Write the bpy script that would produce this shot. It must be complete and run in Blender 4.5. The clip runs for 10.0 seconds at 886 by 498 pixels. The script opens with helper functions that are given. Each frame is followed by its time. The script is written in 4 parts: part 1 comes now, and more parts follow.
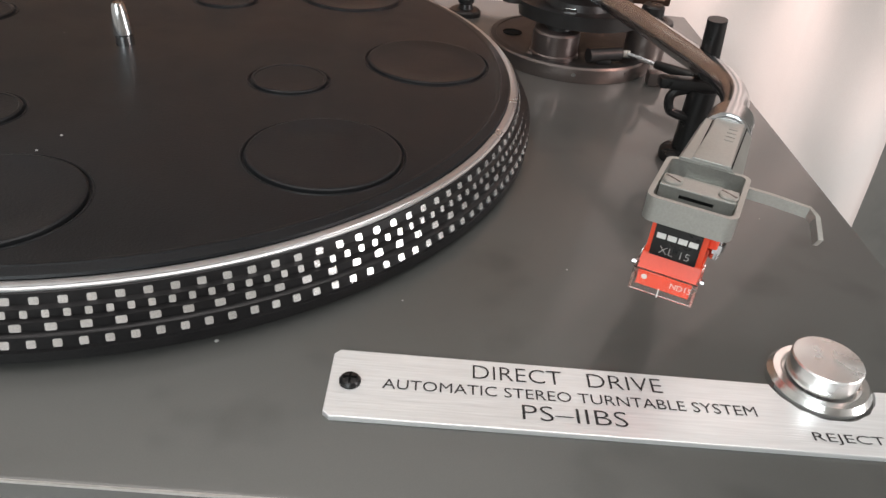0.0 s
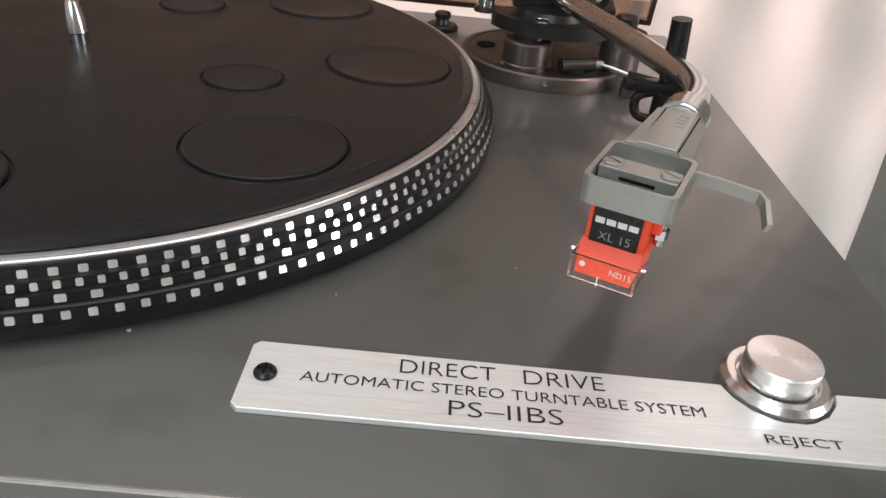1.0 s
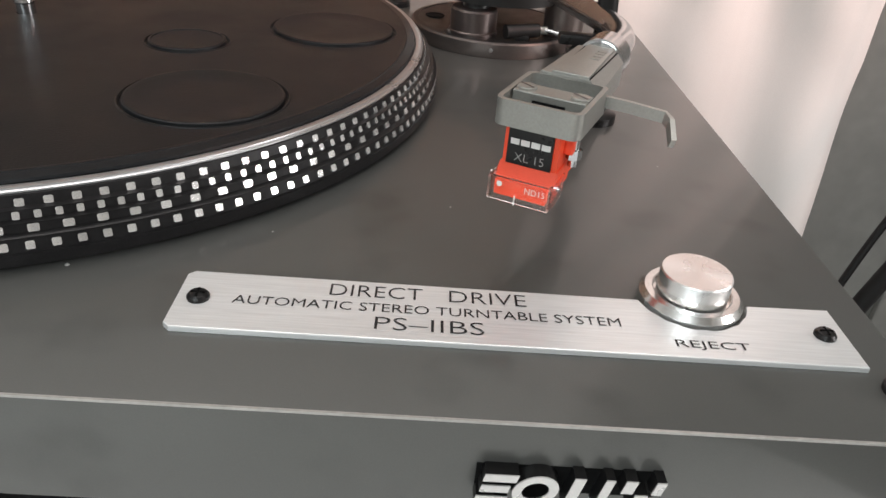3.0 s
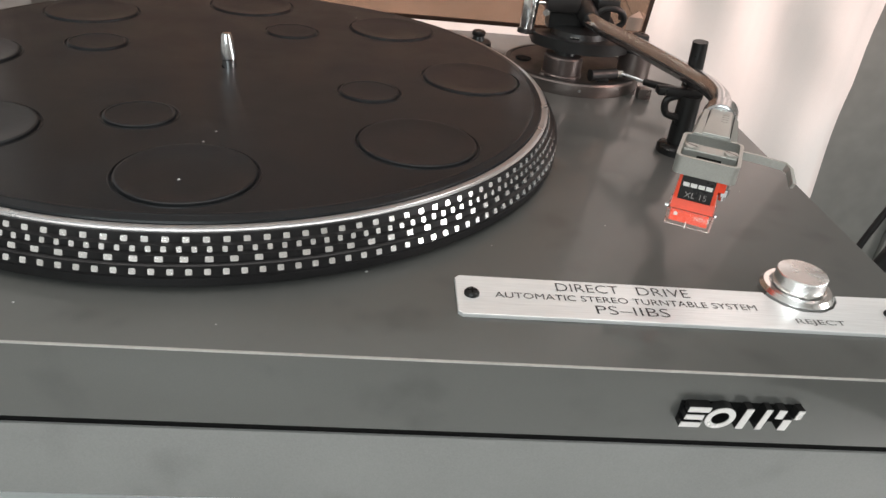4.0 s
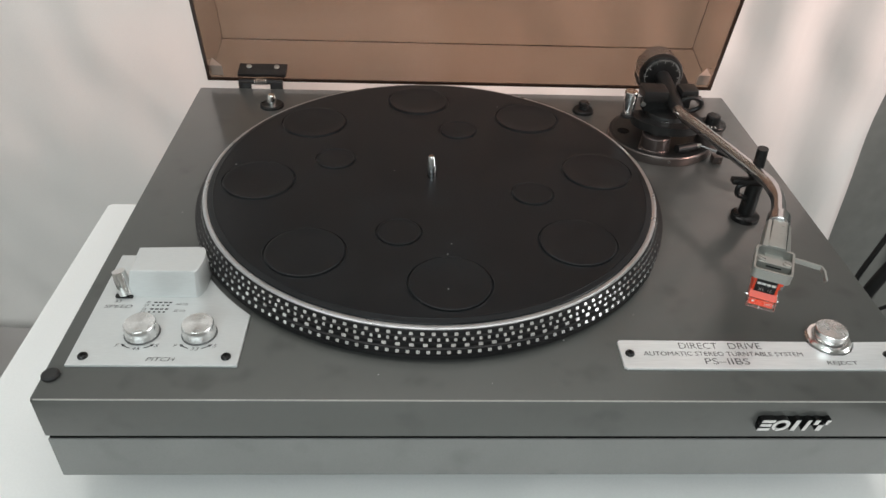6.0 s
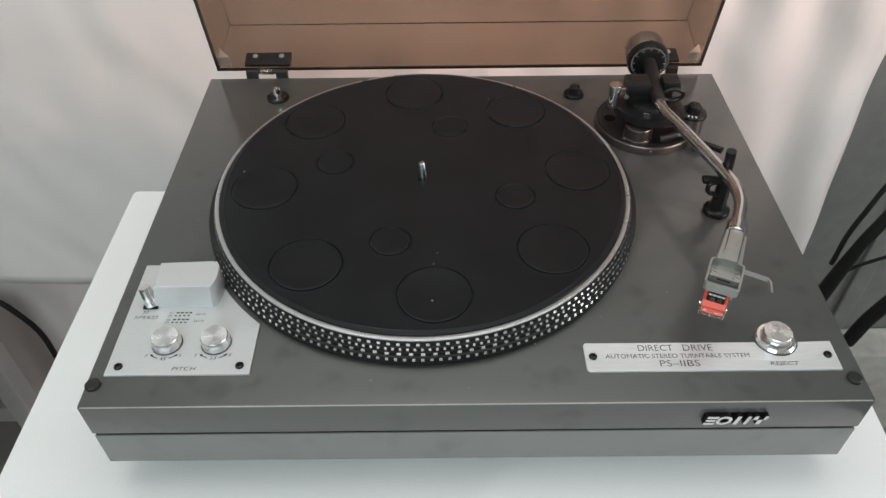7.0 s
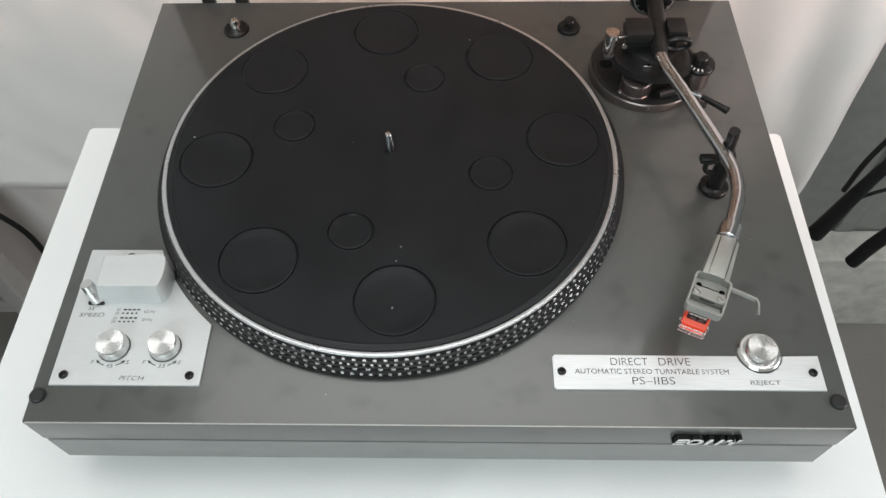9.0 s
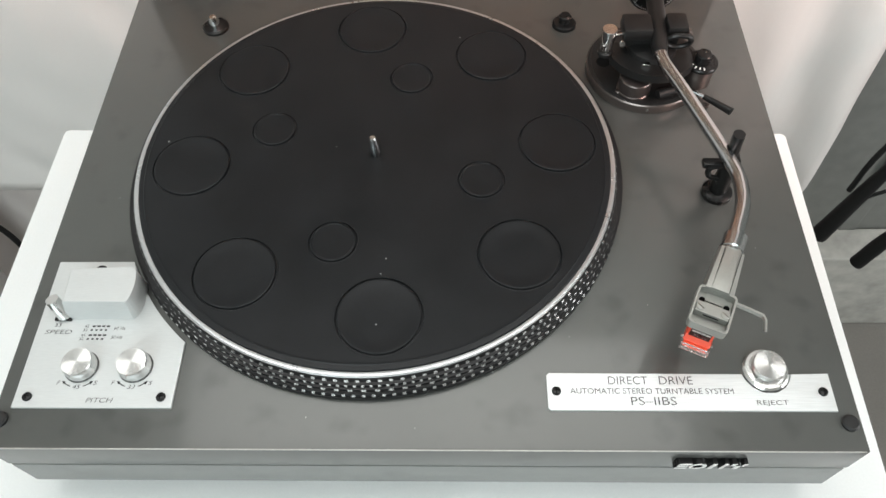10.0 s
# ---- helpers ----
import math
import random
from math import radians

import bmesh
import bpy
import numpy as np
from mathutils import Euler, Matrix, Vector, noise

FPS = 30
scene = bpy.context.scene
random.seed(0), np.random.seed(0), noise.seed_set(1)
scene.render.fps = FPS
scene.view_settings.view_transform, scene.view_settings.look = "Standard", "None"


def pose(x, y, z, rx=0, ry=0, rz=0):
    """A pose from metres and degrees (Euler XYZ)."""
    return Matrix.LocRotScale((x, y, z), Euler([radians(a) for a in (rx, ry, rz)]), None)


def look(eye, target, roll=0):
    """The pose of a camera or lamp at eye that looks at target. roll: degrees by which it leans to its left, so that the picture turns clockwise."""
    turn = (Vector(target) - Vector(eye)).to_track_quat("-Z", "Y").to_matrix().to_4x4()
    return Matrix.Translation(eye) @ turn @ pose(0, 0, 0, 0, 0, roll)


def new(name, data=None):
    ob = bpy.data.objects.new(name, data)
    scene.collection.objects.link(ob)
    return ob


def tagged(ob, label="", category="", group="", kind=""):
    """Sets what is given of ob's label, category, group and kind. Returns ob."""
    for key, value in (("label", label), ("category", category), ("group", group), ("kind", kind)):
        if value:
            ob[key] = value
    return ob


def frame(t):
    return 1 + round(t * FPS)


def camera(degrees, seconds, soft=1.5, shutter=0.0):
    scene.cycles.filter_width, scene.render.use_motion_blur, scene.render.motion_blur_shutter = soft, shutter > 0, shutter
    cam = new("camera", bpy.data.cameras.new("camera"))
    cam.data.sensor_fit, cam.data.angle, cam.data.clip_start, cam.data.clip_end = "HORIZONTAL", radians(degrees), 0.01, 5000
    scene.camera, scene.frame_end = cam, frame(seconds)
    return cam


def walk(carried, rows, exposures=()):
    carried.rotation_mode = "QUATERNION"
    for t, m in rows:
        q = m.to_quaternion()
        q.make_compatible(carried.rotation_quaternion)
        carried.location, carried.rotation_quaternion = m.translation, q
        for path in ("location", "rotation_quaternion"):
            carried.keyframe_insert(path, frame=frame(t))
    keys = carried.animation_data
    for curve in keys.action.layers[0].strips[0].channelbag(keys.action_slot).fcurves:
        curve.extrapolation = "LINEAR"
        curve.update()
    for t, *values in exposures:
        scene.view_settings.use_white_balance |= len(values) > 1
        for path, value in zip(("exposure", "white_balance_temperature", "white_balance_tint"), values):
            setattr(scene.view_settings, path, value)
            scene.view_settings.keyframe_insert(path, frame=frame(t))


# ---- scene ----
cam = camera(61.6, 10.0, soft=1.5)
# seconds, eye, point looked at, roll; the origin lies on the platter's axis at the height of the plinth's top
PATH = [
    (0.0, (0.12239, -0.28168, 0.12796), (0.13051, -0.03404, -0.04119), 5.748),
    (0.5, (0.12465, -0.28126, 0.11568), (0.13123, -0.02711, -0.04358), 6.757),
    (1.0, (0.14173, -0.27872, 0.11281), (0.14605, -0.02249, -0.04315), 5.891),
    (1.5, (0.15484, -0.28400, 0.11315), (0.16057, -0.02784, -0.04289), 6.077),
    (2.0, (0.16162, -0.28744, 0.10663), (0.16588, -0.03081, -0.04869), 5.395),
    (2.2, (0.16293, -0.29012, 0.10157), (0.16975, -0.03037, -0.04839), 5.706),
    (3.3, (0.14542, -0.29920, 0.10373), (0.15937, -0.04307, -0.05184), 4.767),
    (3.5, (0.13035, -0.31591, 0.11618), (0.14808, -0.05887, -0.03748), 5.050),
    (4.0, (0.07648, -0.35503, 0.13834), (0.10250, -0.09899, -0.01582), 6.290),
    (4.5, (0.02532, -0.37982, 0.16031), (0.04272, -0.12326, 0.00580), 5.673),
    (5.0, (-0.00754, -0.41277, 0.18755), (0.00531, -0.15715, 0.03104), 5.365),
    (5.5, (-0.01441, -0.43812, 0.23698), (-0.00269, -0.19143, 0.06667), 2.397),
    (5.7, (-0.01483, -0.44573, 0.26095), (-0.00232, -0.20094, 0.08797), 2.436),
    (6.8, (0.00779, -0.44602, 0.35408), (0.01196, -0.22692, 0.14919), 0.348),
    (7.0, (0.01587, -0.43997, 0.37345), (0.01527, -0.22479, 0.16441), -0.691),
    (7.5, (0.03199, -0.41735, 0.39083), (0.02920, -0.21242, 0.17175), -0.609),
    (8.0, (0.04112, -0.38301, 0.40234), (0.03729, -0.19730, 0.16676), -1.526),
    (8.5, (0.04038, -0.35468, 0.41055), (0.03338, -0.17977, 0.16692), -1.866),
    (9.0, (0.04750, -0.33483, 0.40744), (0.04087, -0.17066, 0.15643), -1.783),
    (9.5, (0.04959, -0.31913, 0.39826), (0.04078, -0.15552, 0.14696), -2.546),
    (10.0, (0.05377, -0.31152, 0.39119), (0.04753, -0.14952, 0.13877), -1.921),
]
walk(cam, [(t, look(eye, target, roll)) for t, eye, target, roll in PATH],
     [(0.0, -0.02, 6500, 16), (1.2, -0.11, 6480, 16), (2.2, -0.16, 6480, 16), (3.4, -0.14, 6440, 14), (4.5, 0.13, 6510, 13), (5.0, 0.12, 6460, 12), (5.6, -0.18, 6380, 11), (7.0, -0.36, 6200, 10), (8.0, -0.23, 6160, 10), (8.5, -0.12, 6170, 10), (9.0, -0.15, 6180, 10), (10.0, 0.08, 6250, 9)])

# ---- light ----
world = bpy.data.worlds.new("world")
scene.world = world
world.use_nodes = True
world.node_tree.nodes["Background"].inputs["Color"].default_value = (0.75, 0.82, 0.9, 1)
world.node_tree.nodes["Background"].inputs["Strength"].default_value = 0.25


def lamp(name, kind, energy, colour, m, **settings):
    data = bpy.data.lights.new(name, kind)
    data.energy, data.color = energy, colour
    if kind == "AREA":
        data.shape, data.size, data.size_y = "RECTANGLE", settings["size"], settings["size_y"]
    if kind == "SPOT":
        data.spot_size, data.spot_blend, data.shadow_soft_size = settings["spot_size"], settings["spot_blend"], settings["radius"]
    ob = new(name, data)
    ob.matrix_world = m
    return ob


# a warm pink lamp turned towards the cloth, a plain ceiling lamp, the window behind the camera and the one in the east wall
lamp("side_lamp_light", "SPOT", 77.0, (1.0, 0.62, 0.52), look((1.15, -0.35, 0.80), (0.34, 0.31, 0.24)), spot_size=radians(44), spot_blend=1.0, radius=0.18)
lamp("ceiling_lamp_light", "AREA", 15.0, (1.0, 0.965, 0.915), look((0.0, 0.10, 1.70), (0.0, 0.03, 0.0)), size=2.0, size_y=0.6)
lamp("window_light", "AREA", 31.0, (0.90, 1.0, 0.99), look((-0.5, -2.10, 1.20), (0.0, 0.0, 0.0)), size=1.3, size_y=1.0)
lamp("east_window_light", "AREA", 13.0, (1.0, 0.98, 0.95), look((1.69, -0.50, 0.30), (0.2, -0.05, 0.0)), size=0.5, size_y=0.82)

# ---- materials ----


def material(name, colour, rough=0.5, metal=0.0, var=0.12, scale=40.0, fine=600.0, bump=0.05, rough_var=0.12, spec=0.5, per_piece=0.0,
             transmission=0.0, ior=1.45, stretch=(1, 1, 1), aniso=0.0, coat=0.0, stains=0.0):
    """A surface whose colour, roughness and relief vary at two scales (per metre)."""
    mat = bpy.data.materials.new(name)
    mat.use_nodes = True
    nt = mat.node_tree
    nodes, links = nt.nodes, nt.links
    p = nodes["Principled BSDF"]
    p.inputs["Metallic"].default_value = metal
    p.inputs["Specular IOR Level"].default_value = spec
    p.inputs["IOR"].default_value = ior
    p.inputs["Transmission Weight"].default_value = transmission
    p.inputs["Anisotropic"].default_value = aniso
    p.inputs["Coat Weight"].default_value = coat
    co = nodes.new("ShaderNodeTexCoord")
    mp = nodes.new("ShaderNodeMapping")
    mp.inputs["Scale"].default_value = stretch
    links.new(co.outputs["Object"], mp.inputs["Vector"])
    big, small = nodes.new("ShaderNodeTexNoise"), nodes.new("ShaderNodeTexNoise")
    for n, s, d in ((big, scale, 4.0), (small, fine, 2.0)):
        n.inputs["Scale"].default_value, n.inputs["Detail"].default_value = s, d
        links.new(mp.outputs["Vector"], n.inputs["Vector"])
    add = nodes.new("ShaderNodeMath")
    add.operation = "MULTIPLY_ADD"
    add.inputs[1].default_value = 0.5
    links.new(small.outputs["Fac"], add.inputs[0])
    half = nodes.new("ShaderNodeMath")
    half.operation = "MULTIPLY"
    half.inputs[1].default_value = 0.5
    links.new(big.outputs["Fac"], half.inputs[0])
    links.new(half.outputs[0], add.inputs[2])
    ramp = nodes.new("ShaderNodeMapRange")
    ramp.inputs["From Min"].default_value, ramp.inputs["From Max"].default_value = 0.3, 0.7
    ramp.inputs["To Min"].default_value, ramp.inputs["To Max"].default_value = 1 - var, 1 + var
    links.new(add.outputs[0], ramp.inputs["Value"])
    value = ramp.outputs["Result"]
    if per_piece:
        info = nodes.new("ShaderNodeObjectInfo")
        pr = nodes.new("ShaderNodeMapRange")
        pr.inputs["To Min"].default_value, pr.inputs["To Max"].default_value = 1 - per_piece, 1 + per_piece
        links.new(info.outputs["Random"], pr.inputs["Value"])
        mul = nodes.new("ShaderNodeMath")
        mul.operation = "MULTIPLY"
        links.new(value, mul.inputs[0])
        links.new(pr.outputs["Result"], mul.inputs[1])
        value = mul.outputs[0]
    if stains:
        # sparse dark finger marks
        spots = nodes.new("ShaderNodeTexNoise")
        spots.inputs["Scale"].default_value, spots.inputs["Detail"].default_value = 38.0, 2.5
        links.new(co.outputs["Object"], spots.inputs["Vector"])
        sr = nodes.new("ShaderNodeMapRange")
        sr.inputs["From Min"].default_value, sr.inputs["From Max"].default_value = 0.54, 0.80
        sr.interpolation_type = "SMOOTHSTEP"
        sr.inputs["To Min"].default_value, sr.inputs["To Max"].default_value = 1.0, 1.0 - 2 * stains
        links.new(spots.outputs["Fac"], sr.inputs["Value"])
        mul = nodes.new("ShaderNodeMath")
        mul.operation = "MULTIPLY"
        links.new(value, mul.inputs[0])
        links.new(sr.outputs["Result"], mul.inputs[1])
        value = mul.outputs[0]
    hsv = nodes.new("ShaderNodeHueSaturation")
    hsv.inputs["Color"].default_value = (*colour, 1)
    links.new(value, hsv.inputs["Value"])
    links.new(hsv.outputs["Color"], p.inputs["Base Color"])
    rr = nodes.new("ShaderNodeMapRange")
    rr.inputs["From Min"].default_value, rr.inputs["From Max"].default_value = 0.3, 0.7
    rr.inputs["To Min"].default_value, rr.inputs["To Max"].default_value = max(0.02, rough * (1 - rough_var)), rough * (1 + rough_var)
    links.new(big.outputs["Fac"], rr.inputs["Value"])
    links.new(rr.outputs["Result"], p.inputs["Roughness"])
    if bump:
        b = nodes.new("ShaderNodeBump")
        b.inputs["Strength"].default_value, b.inputs["Distance"].default_value = bump, 0.0006
        links.new(small.outputs["Fac"], b.inputs["Height"])
        links.new(b.outputs["Normal"], p.inputs["Normal"])
    return mat


PLINTH = material("charcoal_metallic_paint", (0.116, 0.118, 0.112), 0.38, 0.50, 0.06, 22, 2600, 0.012, 0.08, spec=0.20, stains=0.11, coat=0.42)
PLINTH.node_tree.nodes["Principled BSDF"].inputs["Coat Roughness"].default_value = 0.13
PLINTH.node_tree.nodes["Principled BSDF"].inputs["Coat Roughness"].default_value = 0.10
PLINTH_LOW = material("charcoal_vinyl", (0.205, 0.208, 0.201), 0.40, 0.0, 0.10, 28, 1800, 0.06, stains=0.09)
EDGE = material("worn_edge_highlight", (0.42, 0.41, 0.39), 0.34, 0.4, 0.18, 60, 700, 0.04)
# near-black; stands for the shade inside the casing gap, slots and holes
GAP = material("dark_gap", (0.005, 0.005, 0.005), 0.8, 0.0, 0.2, spec=0.1)
RUBBER_MAT = material("black_rubber", (0.0128, 0.0138, 0.0150), 0.34, 0.0, 0.22, 35, 1500, 0.12, 0.18, spec=0.22)
RUBBER = material("black_rubber_foot", (0.015, 0.015, 0.015), 0.5, 0.0, 0.2, 200, 2000, 0.1)
BLACK = material("black_plastic", (0.010, 0.0098, 0.0098), 0.30, 0.0, 0.2, 120, 1500, 0.05, spec=0.36)
BLACK_SATIN = material("satin_black_metal", (0.015, 0.0145, 0.0143), 0.36, 0.0, 0.2, 120, 1800, 0.06, spec=0.36)
RIM_BLACK = material("black_strobe_band", (0.014, 0.0135, 0.014), 0.36, 0.0, 0.3, 150, 1500, 0.10, spec=0.3)
DOT = material("bare_aluminium_dot", (0.93, 0.93, 0.92), 0.20, 0.85, 0.08, 300, 2500, 0.08, per_piece=0.10)
ALU = material("brushed_aluminium", (0.80, 0.815, 0.815), 0.34, 0.45, 0.11, 30, 1400, 0.12, 0.2, stretch=(0.05, 1, 1), aniso=0.4)
ALU_PLATE = material("satin_aluminium", (0.62, 0.635, 0.63), 0.40, 0.34, 0.06, 25, 2200, 0.08, 0.12, stretch=(0.1, 1, 1))
ALU_CAST = material("cast_aluminium", (0.345, 0.345, 0.320), 0.38, 0.62, 0.10, 90, 1800, 0.10)
GUNMETAL = material("gunmetal", (0.165, 0.140, 0.130), 0.30, 0.75, 0.12, 60, 1500, 0.06)
POST = material("satin_gunmetal", (0.13, 0.108, 0.102), 0.32, 0.80, 0.10, 60, 1500, 0.06)
WEIGHT = material("dull_steel", (0.34, 0.315, 0.30), 0.26, 0.9, 0.08, 60, 1500, 0.04)
CHROME = material("polished_chrome", (0.83, 0.83, 0.82), 0.12, 1.0, 0.04, 80, 900, 0.02)
TUBE = material("brushed_steel_tube", (0.52, 0.53, 0.54), 0.17, 1.0, 0.03, 80, 1200, 0.02)
INK = material("black_print", (0.012, 0.012, 0.013), 0.5, 0.0, 0.2)
GREY_INK = material("grey_print", (0.10, 0.10, 0.10), 0.5, 0.0, 0.2)
WHITE_INK = material("white_print", (0.78, 0.77, 0.75), 0.5, 0.0, 0.06)
SILVER = material("silver_face", (0.70, 0.695, 0.68), 0.30, 0.6, 0.06, 200, 1500, 0.05)
RED = material("red_plastic", (0.80, 0.075, 0.028), 0.36, 0.0, 0.06, 150, 1500, 0.04)
CLEAR = material("clear_plastic", (0.97, 0.90, 0.86), 0.17, 0.0, 0.03, 100, 900, 0.0, transmission=1.0, ior=1.49)
SMOKED = material("smoked_brown_acrylic", (0.325, 0.236, 0.178), 0.03, 0.0, 0.03, 12, 300, 0.0, transmission=1.0, ior=1.38)
FROSTED = material("frosted_plastic", (0.27, 0.215, 0.18), 0.4, 0.0, 0.1, 150, 1500, 0.05)
DIM_PRINT = material("worn_grey_print", (0.34, 0.34, 0.33), 0.5, 0.0, 0.3, 900, 3000, 0.05)
SMOKED_EDGE = material("smoked_acrylic_edge", (0.03, 0.018, 0.013), 0.2, 0.0, 0.1)
TABLE_WHITE = material("white_laminate", (0.87, 0.88, 0.87), 0.36, 0.0, 0.03, 8, 700, 0.03)
CLOTH = material("white_cloth", (0.715, 0.688, 0.665), 0.85, 0.0, 0.05, 6, 1500, 0.12, spec=0.2)
WALL = material("painted_wall", (0.66, 0.64, 0.61), 0.8, 0.0, 0.06, 4, 250, 0.15, spec=0.2)
PLASTER = material("worn_grey_plaster", (0.185, 0.187, 0.174), 0.85, 0.0, 0.16, 4, 40, 0.10, spec=0.2)
LEDGE = material("stained_white_masonry", (0.40, 0.39, 0.36), 0.8, 0.0, 0.30, 7, 40, 0.10, spec=0.2)
FLOOR = material("beige_floor", (0.17, 0.16, 0.145), 0.55, 0.0, 0.12, 9, 300, 0.1)
CEILING = material("white_ceiling_paint", (0.78, 0.77, 0.75), 0.85, 0.0, 0.04, 4, 250, 0.1, spec=0.2)
CABLE = material("black_cable_sleeve", (0.008, 0.008, 0.008), 0.6, 0.0, 0.25, 150, 1200, 0.15, spec=0.25)
RING = material("satin_ring_metal", (0.56, 0.57, 0.58), 0.30, 0.85, 0.04, 80, 900, 0.03)
PINK_CLOTH = material("pale_pink_cloth", (0.62, 0.57, 0.545), 0.85, 0.0, 0.06, 8, 1200, 0.12, spec=0.2)
WOOD_GREY = material("grey_painted_wood", (0.42, 0.40, 0.385), 0.6, 0.0, 0.12, 20, 400, 0.15)

# ---- shapes ----


def part(name, bm, mat, parent=None, label="", smooth=False):
    """Links a bmesh as one mesh object under a thing or a part."""
    bmesh.ops.recalc_face_normals(bm, faces=bm.faces)
    me = bpy.data.meshes.new(name)
    bm.to_mesh(me)
    bm.free()
    for m in mat if isinstance(mat, (list, tuple)) else (mat,):
        me.materials.append(m)
    if smooth:
        me.shade_smooth()
        me.set_sharp_from_angle(angle=radians(35))
    ob = new(name, me)
    if parent:
        ob.parent = parent
    if label:
        tagged(ob, label)
    return ob


def thing(name, label, category, group="", kind=""):
    return tagged(new(name), label, category, group, kind)


def bevel(bm, width, segments=2):
    if width:
        bmesh.ops.bevel(bm, geom=list(bm.edges), offset=width, segments=segments, profile=0.6, affect="EDGES", clamp_overlap=True)
    return bm


def box(x0, x1, y0, y1, z0, z1, width=0.0, m=None):
    bm = bmesh.new()
    bmesh.ops.create_cube(bm, size=1)
    for v in bm.verts:
        v.co = Vector(((x0 + x1) / 2 + v.co.x * (x1 - x0), (y0 + y1) / 2 + v.co.y * (y1 - y0), (z0 + z1) / 2 + v.co.z * (z1 - z0)))
    bevel(bm, width)
    if m:
        bm.transform(m)
    return bm


def prism(outline, z0, z1, width=0.0, m=None, shrink=None):
    """An upright prism over an outline; shrink: the outline of its top."""
    bm = bmesh.new()
    low = [bm.verts.new((x, y, z0)) for x, y in outline]
    high = [bm.verts.new((x, y, z1)) for x, y in (shrink or outline)]
    n = len(low)
    bm.faces.new(low[::-1])
    bm.faces.new(high)
    for i in range(n):
        bm.faces.new((low[i], low[(i + 1) % n], high[(i + 1) % n], high[i]))
    if width:
        top = [e for e in bm.edges if all(abs(v.co.z - z1) < 1e-7 for v in e.verts)]
        bmesh.ops.bevel(bm, geom=top, offset=width, segments=2, profile=0.6, affect="EDGES", clamp_overlap=True)
    if m:
        bm.transform(m)
    return bm


def lathe(profile, at=(0, 0, 0), seg=48, m=None, start=0.0):
    """A solid turned about z from (radius, height) pairs; ends on the axis close it."""
    bm = bmesh.new()
    rings = []
    for r, z in profile:
        if r < 1e-7:
            rings.append([bm.verts.new((0, 0, z))])
        else:
            rings.append([bm.verts.new((r * math.cos(start + 2 * math.pi * i / seg), r * math.sin(start + 2 * math.pi * i / seg), z)) for i in range(seg)])
    for a, b in zip(rings, rings[1:]):
        for i in range(seg):
            j = (i + 1) % seg
            if len(a) == 1 and len(b) == 1:
                continue
            if len(a) == 1:
                bm.faces.new((a[0], b[i], b[j]))
            elif len(b) == 1:
                bm.faces.new((a[i], a[j], b[0]))
            else:
                bm.faces.new((a[i], a[j], b[j], b[i]))
    bm.transform((m or Matrix.Identity(4)) if m else Matrix.Translation(at))
    return bm


def rounded_rect(x0, x1, y0, y1, r, n=4):
    out = []
    for cx, cy, a in ((x1 - r, y0 + r, -90), (x1 - r, y1 - r, 0), (x0 + r, y1 - r, 90), (x0 + r, y0 + r, 180)):
        out += [(cx + r * math.cos(radians(a + 90 * i / n)), cy + r * math.sin(radians(a + 90 * i / n))) for i in range(n + 1)]
    return out


def spline(points, per=8):
    """A smooth line through points."""
    p = [Vector(q) for q in points]
    p = [2 * p[0] - p[1], *p, 2 * p[-1] - p[-2]]
    out = []
    for a, b, c, d in zip(p, p[1:], p[2:], p[3:]):
        for i in range(per):
            t = i / per
            out.append(0.5 * (2 * b + (c - a) * t + (2 * a - 5 * b + 4 * c - d) * t * t + (3 * b - a - 3 * c + d) * t**3))
    return out + [p[-2]]


def sweep(line, radius, sides=14, radii=None):
    """A round bar along a line."""
    bm = bmesh.new()
    side = None
    rings = []
    for i, q in enumerate(line):
        d = (line[min(i + 1, len(line) - 1)] - line[max(i - 1, 0)]).normalized()
        side = (side - d * side.dot(d)).normalized() if side else d.orthogonal().normalized()
        up = d.cross(side)
        r = radii[i] if radii else radius
        rings.append([bm.verts.new(q + r * (math.cos(2 * math.pi * k / sides) * side + math.sin(2 * math.pi * k / sides) * up)) for k in range(sides)])
    for a, b in zip(rings, rings[1:]):
        for k in range(sides):
            bm.faces.new((a[k], a[(k + 1) % sides], b[(k + 1) % sides], b[k]))
    bm.faces.new(rings[0][::-1])
    bm.faces.new(rings[-1])
    return bm


def rod(a, b, radius, sides=16, radius2=None):
    return sweep([Vector(a), Vector(b)], radius, sides, [radius, radius if radius2 is None else radius2])


def joined(*parts):
    """Several bmeshes as one."""
    bm = bmesh.new()
    for other in parts:
        me = bpy.data.meshes.new("piece")
        other.to_mesh(me)
        other.free()
        bm.from_mesh(me)
        bpy.data.meshes.remove(me)
    return bm


def lettering(body, x0, x1, y0, y1, z, mat, parent, shear=0.0, m=None, thin=0.0):
    """Words in the built-in font, fitted into a rectangle and lying on height z."""
    cu = bpy.data.curves.new("lettering", "FONT")
    cu.body, cu.shear, cu.size, cu.extrude, cu.offset = body, shear, 1.0, 0.0, -thin
    cu.resolution_u = 3
    tmp = new("lettering", cu)
    me = bpy.data.meshes.new_from_object(tmp)
    bpy.data.objects.remove(tmp)
    xs, ys = [v.co.x for v in me.vertices], [v.co.y for v in me.vertices]
    ax, bx, ay, by = min(xs), max(xs), min(ys), max(ys)
    for v in me.vertices:
        v.co = Vector((x0 + (v.co.x - ax) / (bx - ax) * (x1 - x0), y0 + (v.co.y - ay) / (by - ay) * (y1 - y0), z))
    if m:
        me.transform(m)
    me.materials.append(mat)
    ob = new("lettering", me)
    ob.parent = parent
    return ob


